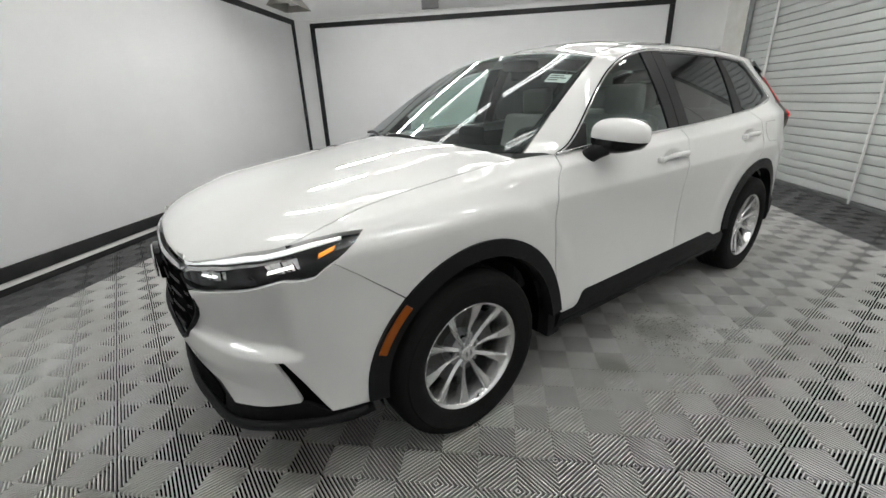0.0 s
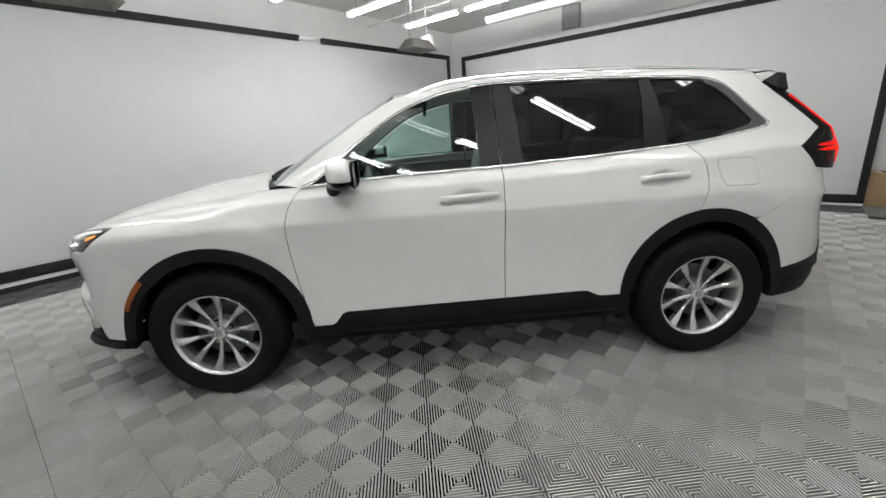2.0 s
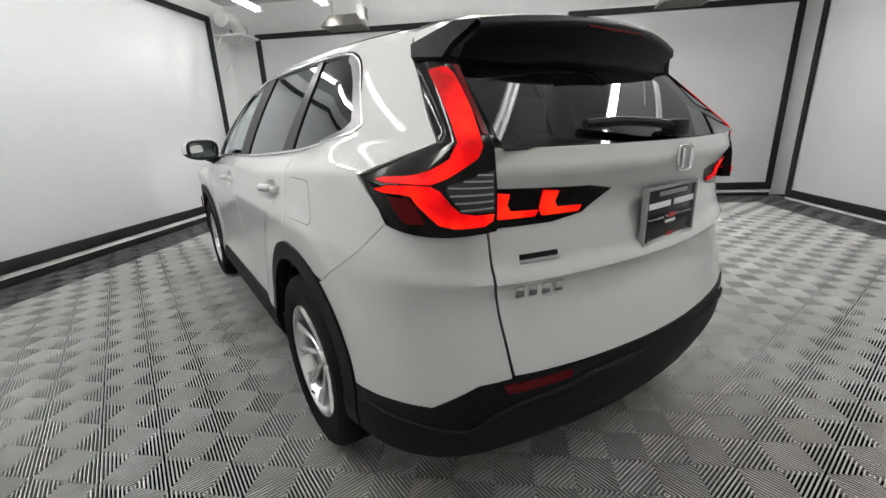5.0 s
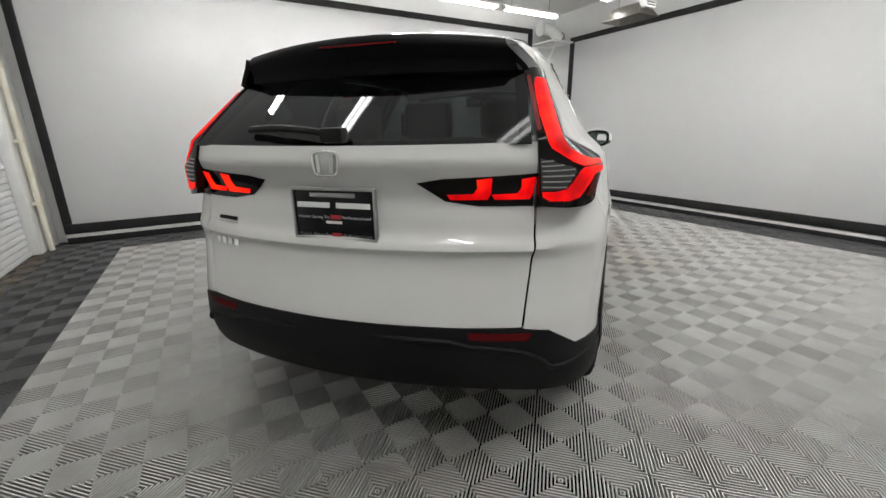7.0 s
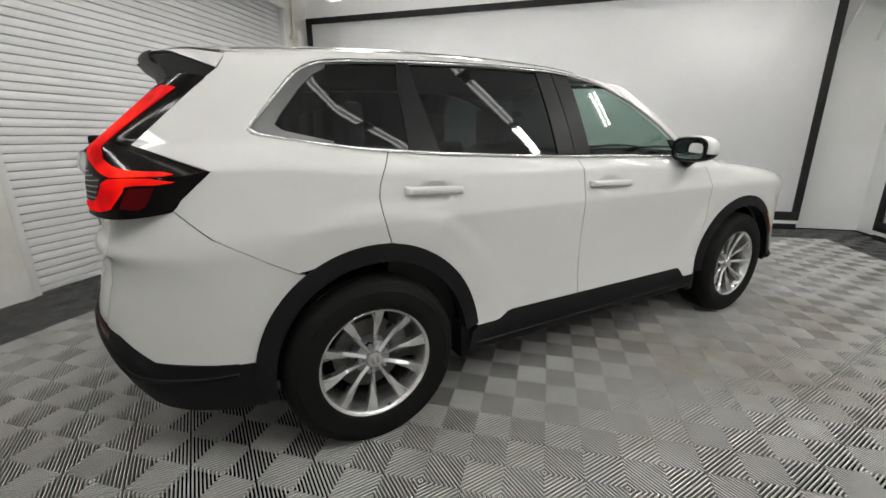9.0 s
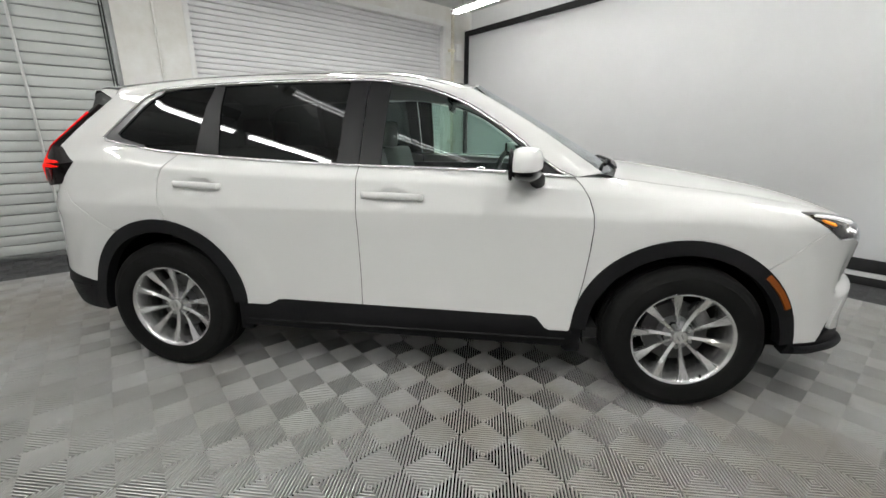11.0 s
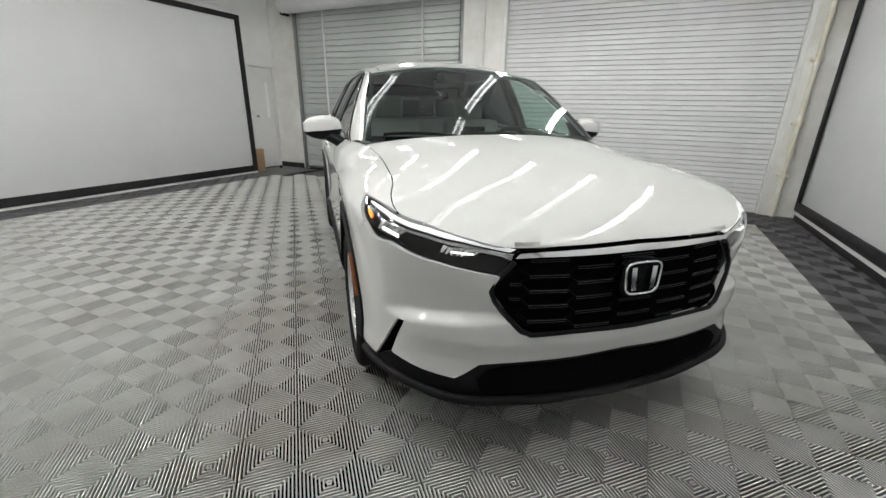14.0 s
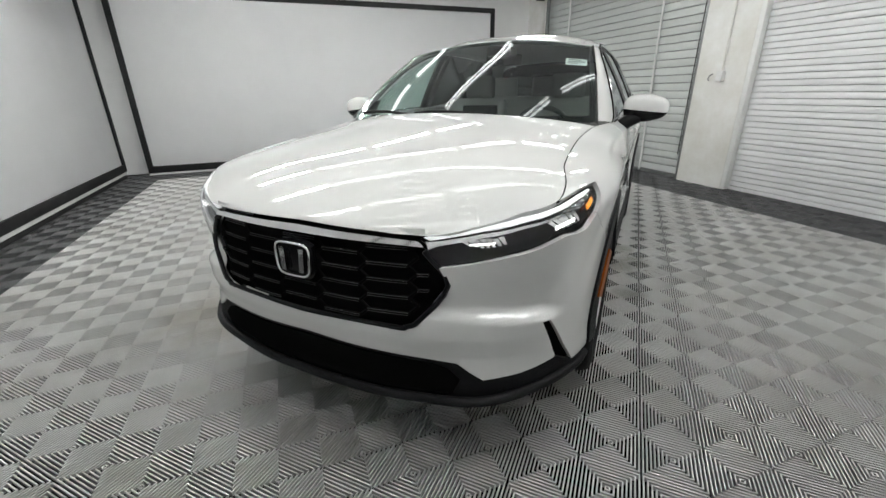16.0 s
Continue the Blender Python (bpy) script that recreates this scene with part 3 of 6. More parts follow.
def v_at(x, z):
    """The v of a height on the flank."""
    return z if z <= V_KNEE else V_KNEE + (V_TOP - V_KNEE) * (z - V_KNEE) / (Z_TOP(x) - V_KNEE)


# the glasshouse: half width at a height, roof, windscreen
Y_BELT = curve((-2.25, 0.69), (-2.05, 0.776), (-1.9, 0.818), (-1.8, 0.834), (-1.6, 0.845), (-1.3, 0.846), (-0.5, 0.85), (0.4, 0.845), (0.75, 0.825), (0.95, 0.785), (1.1, 0.74))
Z_ROOF = curve((-2.1, 1.578), (-1.97, 1.605), (-1.65, 1.642), (-1.29, 1.668), (-0.93, 1.682), (-0.58, 1.686), (-0.23, 1.678), (0.0, 1.658), (0.2, 1.622), (0.35, 1.58))


def flank(x, z):
    """The side of the glasshouse."""
    t = z - 1.15
    lean = 0.42 + 0.15 * min(max((-x - 1.45) / 0.4, 0), 1)
    return Vector((x, Y_BELT(x) - lean * t - 0.28 * t * max(t, 0), z))


def body_side(x, z):
    """The point of the body's side at a station and a height."""
    s, v = s_at(x), v_at(x, z)
    for _ in range(4):
        p = shell(s, v)
        s += (p[0] - x) * 1.05
        v = v_at(p[0], z)
    return Vector((x, shell(s, v)[1], z))


def pillar(x, z):
    """The rear pillar: the glasshouse side, flowing into the body at the belt."""
    zt = Z_TOP(x)
    if z <= zt:
        return body_side(x, z)
    return Vector((x, flank(x, z)[1] + (body_side(x, zt)[1] - flank(x, zt)[1]) * math.exp(-(z - zt) / 0.25), z))


def roof(x, y):
    return Vector((x, y, Z_ROOF(x) - 0.085 * (abs(y) / 0.62) ** 2.8))


HOOD_FIT = np.polyfit((1.10, 1.17, 1.345, 1.52, 1.69, 1.87, 2.04, 2.18, 2.262), (1.180, 1.172, 1.148, 1.121, 1.092, 1.056, 1.012, 0.955, 0.908), 5)


def HOOD_Z(x):
    """The hood's middle line."""
    return float(np.polyval(HOOD_FIT, min(max(x, 1.1), 2.262)))


# the hood's edge on the body: along the fender, over the headlight, across the nose
V_HOOD = curve((0.0, 1.117), (0.07, 1.111), (0.295, 1.086), (0.41, 1.060), (0.47, 1.072), (0.56, 1.117), (0.65, 1.148), (0.80, 1.147), (0.89, 1.119), (0.965, 1.101), (1.08, 1.117), (1.2, 1.137), (1.3, 1.147), (1.45, 1.15), (2.1, 1.15))


def hood_rim(s):
    return shell(s, V_HOOD(s))


S_NOSE = 0.44


def hood(u, w):
    """The hood: u -1 to 1 across, w 0 at the cowl to 1 at the nose."""
    s = s_at(0.985) + (S_NOSE - s_at(0.985)) * w
    e = hood_rim(s)
    n = hood_rim(S_NOSE * abs(u))
    xc = 1.118 + (2.262 - 1.118) * (1 - max(1 - w, 0.0) ** 1.25)
    a = abs(u)
    x = xc + (e[0] - xc) * a ** 2.2
    z = HOOD_Z(xc) + (e[2] - HOOD_Z(xc)) * (0.85 * a ** 2 + 0.15 * a ** 6)
    k = max(w, 0.0) ** 10
    x, z = x + (n[0] - x) * k, z + (n[2] - z) * k
    return Vector((x - 0.003 * k, (e[1] - 0.0045 * (1 - k)) * u, z + 0.001))


def screen(u, v):
    """The windscreen: u -1 to 1 across, v 0 at the cowl to 1 at the roof."""
    half = 0.775 + (0.635 - 0.775) * v
    x = 0.94 + (0.30 - 0.94) * v - 0.02 * math.sin(math.pi * v) + (0.19 - 0.12 * v) * (1 - u * u) * (1 - 0.75 * v)
    z = 1.135 + (1.535 - 1.135) * v + 0.045 * math.sin(math.pi * v) * 0.6 + 0.065 * v * (1 - u * u)
    return Vector((x, u * half, z))


def rear_glass(u, v):
    half = 0.645 + (0.585 - 0.645) * v
    return Vector((-2.19 + 0.265 * v - 0.07 * (1 - u * u), u * half, 1.22 + 0.24 * v))


# ---- the car ----
def paint_material():
    """White clear-coated car paint with a faint flake and slight orange peel."""
    m = material("white_car_paint", (0.61, 0.61, 0.603), 0.5, coat=1.0, vary=0.02, scale=1.5, spec=0.0)
    m.node_tree.nodes["Principled BSDF"].inputs["Coat Roughness"].default_value = 0.012
    return m


PAINT = paint_material()
CLAD = material("black_cladding", (0.008, 0.008, 0.009), 0.55, vary=0.25, scale=6, grain=0.25, grain_scale=700, spec=0.14)
GLOSSBLACK = material("gloss_black", (0.006, 0.006, 0.007), 0.15, vary=0.2, scale=5, spec=0.22)
WINGBLACK = material("satin_black_wing", (0.005, 0.005, 0.006), 0.45, vary=0.2, scale=5, spec=0.1)
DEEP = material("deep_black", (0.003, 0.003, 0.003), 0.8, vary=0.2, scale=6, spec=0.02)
PILLARBLACK = material("satin_black_pillar", (0.009, 0.009, 0.010), 0.4, vary=0.12, scale=8, grain=0.05, grain_scale=400, spec=0.16)
CHROME = material("chrome", (0.80, 0.80, 0.80), 0.10, 1.0, vary=0.06, scale=12)
SATIN = material("satin_silver_trim", (0.42, 0.42, 0.42), 0.32, 0.9, vary=0.08, scale=10)
TRIMGREY = material("grey_satin_trim", (0.115, 0.115, 0.117), 0.36, 0.7, vary=0.08, scale=10)
ALLOY = material("machined_alloy", (0.74, 0.74, 0.74), 0.24, 0.92, vary=0.10, scale=14, grain=0.05, grain_scale=300)
ALLOY_DARK = material("painted_alloy", (0.34, 0.34, 0.35), 0.35, 0.8, vary=0.12, scale=12)
RUBBER = material("tyre_rubber", (0.008, 0.008, 0.008), 0.75, vary=0.3, scale=9, grain=0.3, grain_scale=250, spec=0.12)
GLASS_CLEAR = glass("clear_glass", (0.62, 0.78, 0.72), 0.05)
GLASS_SCREEN = glass("screen_glass", (0.60, 0.70, 0.66), 0.05)
GLASS_DARK = glass("privacy_glass", (0.045, 0.052, 0.052), 0.04)
LENS = glass("lamp_lens", (0.95, 0.95, 0.95), 0.025)
SEAT = material("light_grey_leather", (0.26, 0.256, 0.25), 0.5, vary=0.1, scale=9, grain=0.15, grain_scale=350)
CABIN = material("dark_cabin_plastic", (0.035, 0.036, 0.037), 0.6, vary=0.15, scale=7, grain=0.15, grain_scale=350, spec=0.25)
LINING = material("grey_headlining", (0.40, 0.40, 0.39), 0.85, vary=0.06, scale=6)
DRL = glow("daylight_strip", (0.9, 0.9, 0.9), 0.7)
BEAM = glow("headlight_element", (1.0, 0.99, 0.96), 3.0)
RED_GLOW = glow("lit_red_lamp", (1.0, 0.002, 0.004), 0.95)
RED_GLOW.node_tree.nodes["Principled BSDF"].inputs["Base Color"].default_value = (0.1, 0.001, 0.002, 1)
RED_GLOW.node_tree.nodes["Principled BSDF"].inputs["Specular IOR Level"].default_value = 0.08


def uneven(m, scale, low, high):
    """Lets a lamp's glow swell and fade along its length."""
    n, l = m.node_tree.nodes, m.node_tree.links
    co, no, mp = n.new("ShaderNodeTexCoord"), n.new("ShaderNodeTexNoise"), n.new("ShaderNodeMapRange")
    no.inputs["Scale"].default_value = scale
    mp.inputs["From Min"].default_value, mp.inputs["From Max"].default_value = 0.35, 0.65
    mp.inputs["To Min"].default_value, mp.inputs["To Max"].default_value = low, high
    l.new(co.outputs["Object"], no.inputs["Vector"])
    l.new(no.outputs["Fac"], mp.inputs["Value"])
    l.new(mp.outputs["Result"], n["Principled BSDF"].inputs["Emission Strength"])
    hot = n.new("ShaderNodeMix")
    hot.data_type = "RGBA"
    hot.inputs["A"].default_value, hot.inputs["B"].default_value = (1.0, 0.002, 0.004, 1), (1.0, 0.026, 0.005, 1)
    rise = n.new("ShaderNodeMapRange")
    rise.inputs["From Min"].default_value, rise.inputs["From Max"].default_value = 0.5, 0.68
    l.new(no.outputs["Fac"], rise.inputs["Value"])
    l.new(rise.outputs["Result"], hot.inputs["Factor"])
    l.new(hot.outputs["Result"], n["Principled BSDF"].inputs["Emission Color"])


uneven(RED_GLOW, 9.0, 0.45, 1.25)
RED_DARK = material("dark_red_lens", (0.10, 0.003, 0.005), 0.2, vary=0.15, scale=12, spec=0.15)
AMBER = material("amber_lens", (0.22, 0.055, 0.007), 0.3, vary=0.1, scale=20, spec=0.2)
AMBER_LIT = glow("amber_turn_lamp", (1.0, 0.33, 0.02), 0.45)
SATIN_DARK = material("dull_silver_edge", (0.035, 0.035, 0.037), 0.35, 0.7, vary=0.1, scale=10)
LAMPBLACK = material("smoked_lamp", (0.006, 0.005, 0.005), 0.12, vary=0.2, scale=12, spec=0.14)
DISC = material("brake_steel", (0.10, 0.10, 0.10), 0.4, 0.9, vary=0.2, scale=20)

car = thing("car", CAR, "clean white compact SUV with black cladding and alloy wheels", "car")


def surface_normal(f, u, v):
    e = 0.004
    n = (f(u + e, v) - f(u - e, v)).cross(f(u, v + e) - f(u, v - e))
    return n.normalized() if n.length > 0 else Vector((0, 0, 1))


def panel(f, outline, du=0.06, dv=0.05, lift=0.0, lip=0.016):
    """A sheet cut to an outline of (u, v) points on the surface f, with folded edges."""
    bm = bmesh.new()
    pts = [(float(a), float(b)) for a, b in outline]
    pts = [p for i, p in enumerate(pts) if i == 0 or math.dist(p, pts[i - 1]) > 1e-4]
    if math.dist(pts[0], pts[-1]) < 1e-4:
        pts.pop()
    bm.faces.new([bm.verts.new((a, b, 0)) for a, b in pts])
    for k, step in ((0, du), (1, dv)):
        lo, hi = min(p[k] for p in pts), max(p[k] for p in pts)
        n = max(1, int(math.ceil((hi - lo) / step)))
        for i in range(1, n):
            co, no = [0, 0, 0], [0, 0, 0]
            co[k], no[k] = lo + (hi - lo) * i / n, 1
            bmesh.ops.bisect_plane(bm, geom=bm.verts[:] + bm.edges[:] + bm.faces[:], plane_co=co, plane_no=no, dist=1e-6)
    cu, cv = sum(p[0] for p in pts) / len(pts), sum(p[1] for p in pts) / len(pts)
    c = f(cu, cv)
    flip = 1 if surface_normal(f, cu, cv).dot(c - Vector((c[0] * 0.6, 0, 0.7))) > 0 else -1
    normals = {}
    for v in bm.verts:
        u, w = v.co[0], v.co[1]
        n = surface_normal(f, u, w) * flip
        v.co = f(u, w) + n * lift
        normals[v] = n
    if lip:
        edges = [e for e in bm.edges if e.is_boundary]
        twin = {}
        for e in edges:
            for v in e.verts:
                if v not in twin:
                    twin[v] = bm.verts.new(v.co - normals[v] * lip)
        for e in edges:
            a, b = e.verts
            bm.faces.new((a, b, twin[b], twin[a]))
    return bm


def solid_panel(f, outline, du=0.06, dv=0.05, lift=0.0, thick=0.02):
    """A panel with a back face, for lamps and trim."""
    return panel(f, outline, du, dv, lift, thick)


def strip(curve_a, curve_b, rows=6, bulge=0.0):
    """A skin between two lists of points, bulged outwards a little."""
    bm = bmesh.new()
    n = len(curve_a)
    grid = []
    for i in range(n):
        a, b = Vector(curve_a[i]), Vector(curve_b[i])
        row = []
        for k in range(rows + 1):
            t = k / rows
            p = a.lerp(b, t)
            out = Vector((0.15 * p[0], math.copysign(0.8, p[1]) if abs(p[1]) > 1e-6 else 0, 0.6)).normalized()
            row.append(bm.verts.new(p + out * bulge * math.sin(math.pi * t) * (a - b).length * 4))
        grid.append(row)
    for i in range(n - 1):
        for k in range(rows):
            bm.faces.new((grid[i][k], grid[i + 1][k], grid[i + 1][k + 1], grid[i][k + 1]))
    bmesh.ops.remove_doubles(bm, verts=bm.verts, dist=1e-5)
    return bm


def resample(pts, n):
    p = np.array([tuple(q) for q in pts], float)
    d = np.concatenate([[0], np.cumsum(np.linalg.norm(np.diff(p, axis=0), axis=1))])
    return [Vector([float(np.interp(t, d, p[:, k])) for k in range(p.shape[1])]) for t in np.linspace(0, d[-1], n)]


def smooth_line(pts, n):
    """A flowing line through the points (Catmull-Rom)."""
    p = [Vector(q) for q in pts]
    p = [p[0] * 2 - p[1]] + p + [p[-1] * 2 - p[-2]]
    out = []
    for i in range(1, len(p) - 2):
        a, b, c, d = p[i - 1:i + 3]
        for k in range(n):
            t = k / n
            out.append(0.5 * (2 * b + (c - a) * t + (2 * a - 5 * b + 4 * c - d) * t * t + (3 * b - a - 3 * c + d) * t ** 3))
    return out + [p[-2]]


def mirrored(f, side):
    """The surface on the car's left (1) or right (-1)."""
    if side > 0:
        return f

    def right(u, v):
        p = f(u, v)
        return Vector((p[0], -p[1], p[2]))
    return right


def m3(p, side):
    return Vector((p[0], p[1] * side, p[2]))


def sv(x, z):
    return (s_at(x), v_at(x, z))


def arch(cx, cz, rx, rz, a0, a1, n=26):
    """Points on a wheel arch, by angle from straight behind (0) over the top (90) to the front (180)."""
    out = []
    for i in range(n + 1):
        a = radians(a0 + (a1 - a0) * i / n)
        out.append((cx - rx * math.cos(a), cz + rz * math.sin(a)))
    return out


G = 0.0022  # half a panel gap
FA, RA = (1.32, 0.39, 0.497, 0.473), (-1.335, 0.40, 0.468, 0.474)
SEAM_F = [(0.819, 0.387), (0.845, 0.52), (0.866, 0.64), (0.882, 0.79), (0.889, 0.89), (0.880, 0.97), (0.861, 1.03), (0.828, 1.085), (0.800, 1.118)]
SEAM_B = [(-0.228, 0.452), (-0.233, 0.70), (-0.237, 0.95), (-0.237, 1.16)]
SEAM_R = [(-1.273, 0.872), (-1.290, 0.93), (-1.303, 0.99), (-1.306, 1.046), (-1.298, 1.09), (-1.280, 1.135), (-1.227, 1.209)]


def shift(pts, dx):
    return [(x + dx, z) for x, z in pts]


def on_side(pts):
    return [sv(x, z) for x, z in pts]


SILL_TOP = [(0.812, 0.384), (0.722, 0.384), (0.700, 0.395), (0.660, 0.442), (0.638, 0.452), (-0.660, 0.462), (-0.690, 0.458), (-0.745, 0.430), (-0.772, 0.427), (-0.868, 0.427)]


def top_edge(xa, xb, n=12):
    return [(s_at(xa + (xb - xa) * i / n), V_TOP) for i in range(n + 1)]


LAMP_F = [(0.455, 1.058), (0.478, 0.935), (0.522, 0.873), (0.60, 0.886), (0.75, 0.908), (0.95, 0.927), (1.00, 0.916), (1.05, 0.916), (1.085, 0.94), (1.13, 0.973), (1.18, 1.01), (1.222, 1.05),
          (1.13, 1.070), (0.962, 1.094), (0.89, 1.112), (0.80, 1.140), (0.65, 1.141), (0.56, 1.109), (0.49, 1.068)]


def build_body():
    # front bumper, both halves in one piece round the grille: built as two mirror halves that meet at the badge
    for side in (1, -1):
        f = mirrored(shell, side)
        low = arch(*FA, 180, 131.5, 12)
        poly = [(0.0, 0.604), (0.37, 0.606), (0.425, 0.618), (0.46, 0.648), (0.552, 0.797), (0.522, 0.869)]
        poly += [(0.60, 0.882), (0.75, 0.904), (0.95, 0.923), (1.00, 0.912), (1.05, 0.912), (1.085, 0.936), (1.110, 0.948)]
        poly += [(1.1935, 0.8745)] + [(s, v) for s, v in on_side(low)][::-1]
        poly += [(1.172, 0.386), (1.040, 0.388), (0.98, 0.48), (0.912, 0.598), (0.905, 0.606), (0.873, 0.607), (0.880, 0.59), (0.943, 0.440), (0.935, 0.433), (0.80, 0.412), (0.665, 0.400), (0.62, 0.425), (0.575, 0.458), (0.50, 0.466), (0.0, 0.488)]
        ob = part("front_bumper", panel(f, poly, 0.03, 0.008), PAINT, car)
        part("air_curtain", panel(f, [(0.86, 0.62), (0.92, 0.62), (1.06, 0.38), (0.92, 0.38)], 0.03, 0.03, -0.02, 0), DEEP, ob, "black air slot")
        poly = [(0.0, 0.486), (0.50, 0.464), (0.575, 0.456), (0.62, 0.423), (0.665, 0.398), (0.80, 0.410), (0.935, 0.431), (0.965, 0.425), (1.03, 0.388), (1.172, 0.384), (1.19, 0.325), (1.0, 0.312), (0.65, 0.285), (0.4, 0.270), (0.0, 0.265)]
        lo = part("lower_bumper", panel(f, poly, 0.05, 0.03, -0.004, 0.05), CLAD, car, "black lower bumper")
        # no opening here: a black sheet on the bumper paints in the intake's shade
        part("intake", solid_panel(f, [(0.0, 0.470), (0.49, 0.448), (0.545, 0.43), (0.585, 0.395), (0.56, 0.34), (0.3, 0.325), (0.0, 0.325)], 0.06, 0.03, 0.002, 0.006), DEEP, lo, "black sheet for the shade inside the lower intake")
        lip = [f(s, v) + Vector((0.012, 0, 0)) for s, v in ((0.0, 0.298), (0.25, 0.300), (0.45, 0.305), (0.62, 0.316), (0.75, 0.329), (0.92, 0.345), (1.08, 0.352), (1.17, 0.356))]
        part("lip", pipe(smooth_line(lip, 5), 0.017, 8), CLAD, lo, "dark splitter lip", 60)
        # fender
        over = arch(*FA, 131, 4, 34)
        poly = [(1.1115, 0.951), (1.195, 0.877)] + on_side(over) + on_side(shift(SEAM_F, G))[1:]
        poly += [(q, V_HOOD(q) if q < 1.9 else V_TOP) for q in np.linspace(s_at(0.80 + G), 0.968, 30)] + [(1.135, 1.075), (1.228, 1.053), (1.185, 1.012), (1.135, 0.973)]
        part("fender", panel(f, poly, 0.04, 0.025), PAINT, car)
        # doors
        poly = on_side(shift(SEAM_F, -G)) + top_edge(0.80 - G, -0.237 + G, 12) + on_side(shift(SEAM_B, G))[::-1] + on_side([p for p in SILL_TOP if p[0] > -0.2])[::-1]
        fd = part("front_door", panel(f, poly, 0.022, 0.011), PAINT, car)
        back = arch(*RA, 8, 97, 20)
        poly = on_side(shift(SEAM_B, -G)) + top_edge(-0.237 - G, -1.227 + G, 12) + on_side(shift(SEAM_R, G))[::-1] + on_side([(-1.273 + G, 0.872)]) + on_side([(-2.67 - x, z) for x, z in back if -2.67 - x > -1.27][::-1]) + on_side([p for p in SILL_TOP if p[0] < -0.3])[::-1]
        rd = part("rear_door", panel(f, poly, 0.022, 0.011), PAINT, car)
        # dark strips sunk into the door shut lines paint in the gaps' shade
        for door, seam, name in ((fd, SEAM_F, "front_seal"), (rd, SEAM_B, "middle_seal"), (rd, SEAM_R, "rear_seal")):
            seam = [(p[0], p[1]) for p in resample(seam, 30)]
            line = [f(*sv(x, z)) - Vector((0, side * 0.0065, 0)) for x, z in seam]
            part(name, pipe(line, 0.0034, 6), DEEP, door, "dark strip for the shade in the door shut line", 60)
        for door, xa, xb, za, zb in ((fd, 0.099, -0.209, 1.022, 1.030), (rd, -0.945, -1.205, 1.052, 1.062)):
            n = Vector((0, side, 0))
            line = [f(*sv(xa + (xb - xa) * t, za + (zb - za) * t)) + n * h for t, h in ((0.0, 0.0), (0.02, 0.010), (0.1, 0.019), (0.5, 0.024), (0.9, 0.019), (0.98, 0.010), (1.0, 0.0))]
            bm = bmesh.new()
            rings = []
            path = smooth_line(line, 6)
            for i, p in enumerate(path):
                u = abs(2 * i / (len(path) - 1) - 1)
                h = 0.0165 * (1 - 0.45 * u ** 6)
                rings.append([bm.verts.new(p + Vector((0, side * b * 0.009, a * h))) for a, b in ((-0.8, -1), (-1, -0.3), (-0.9, 0.45), (-0.5, 0.95), (0.0, 1.1), (0.5, 0.95), (0.9, 0.45), (1, -0.3), (0.8, -1))])
            for a, b in zip(rings, rings[1:]):
                for k in range(9):
                    bm.faces.new((a[k], a[(k + 1) % 9], b[(k + 1) % 9], b[k]))
            bm.faces.new(rings[0])
            bm.faces.new(rings[-1][::-1])
            part("handle", bm, PAINT, door, "white pull handle", 50)
        # quarter panel and rear bumper cover
        back = arch(*RA, 8, 180, 40)
        rear_arch = [(-2.67 - x, z) for x, z in back]  # from the rear over the top to the front
        lower = [p for p in rear_arch if p[1] <= 0.80 and p[0] < -1.5]
        poly = [(4.9665, 1.0155), (4.6065, 0.8005)] + on_side(lower)
        poly += [(4.83, 0.503), (5.10, 0.533), (5.17, 0.575), (5.236, 0.614), (5.328, 0.628), (5.316, 0.703), (5.297, 0.803), (5.280, 0.927), (5.272, 1.0), (5.05, 1.003)]
        part("rear_bumper_cover", panel(f, poly, 0.04, 0.016), PAINT, car)
        # wheel arch cladding and sill
        for centre, a0, a1, inner in ((FA, 2, 180, 0.068), (RA, 5, 188, 0.068)):
            cx, cz, rx, rz = centre
            rear = centre is RA
            o, i2 = arch(cx, cz, rx, rz, a0, a1, 40), arch(cx, cz - 0.005, rx - inner, rz - inner + 0.004, a0, a1, 40)
            if rear:
                o, i2 = [(2 * cx - x, z) for x, z in o], [(2 * cx - x, z) for x, z in i2]
            oc = [f(*sv(*p)) for p in o]
            ic = [f(*sv(*p)) + Vector((0, side * 0.016, 0)) for p in i2]
            deep = [m3((p[0], abs(p[1]) - 0.06, p[2]), side) for p in ic]
            oc2 = [p + Vector((0, side * 0.010, 0)) for p in oc]
            bm = strip(oc, oc2, 1)
            strip_b = strip(oc2, ic, 4, 0.0)
            me = bpy.data.meshes.new("tmp")
            for extra in (strip_b, strip(ic, deep, 2)):
                extra.to_mesh(me)
                bm.from_mesh(me)
                extra.free()
            bpy.data.meshes.remove(me)
            bmesh.ops.remove_doubles(bm, verts=bm.verts, dist=1e-4)
            ar = part("arch_cladding", bm, CLAD, car, "black wheel arch cladding", 40)
            if not rear:
                mk = [f(*sv(x, z)) for x, z in arch(cx, cz, rx - 0.012, rz - 0.012, 157, 133, 10)]
                mk2 = [f(*sv(x, z)) for x, z in arch(cx, cz, rx - 0.036, rz - 0.036, 157, 133, 10)]
                bm = strip([p + Vector((0.004, side * 0.016, 0)) for p in mk], [p + Vector((0.002, side * 0.022, 0)) for p in mk2], 3)
                bmesh.ops.solidify(bm, geom=bm.faces[:], thickness=0.008)
                part("marker_lamp", bm, AMBER, ar, "amber side marker")
            # dark wheel well
            well = bmesh.new()
            rings = []
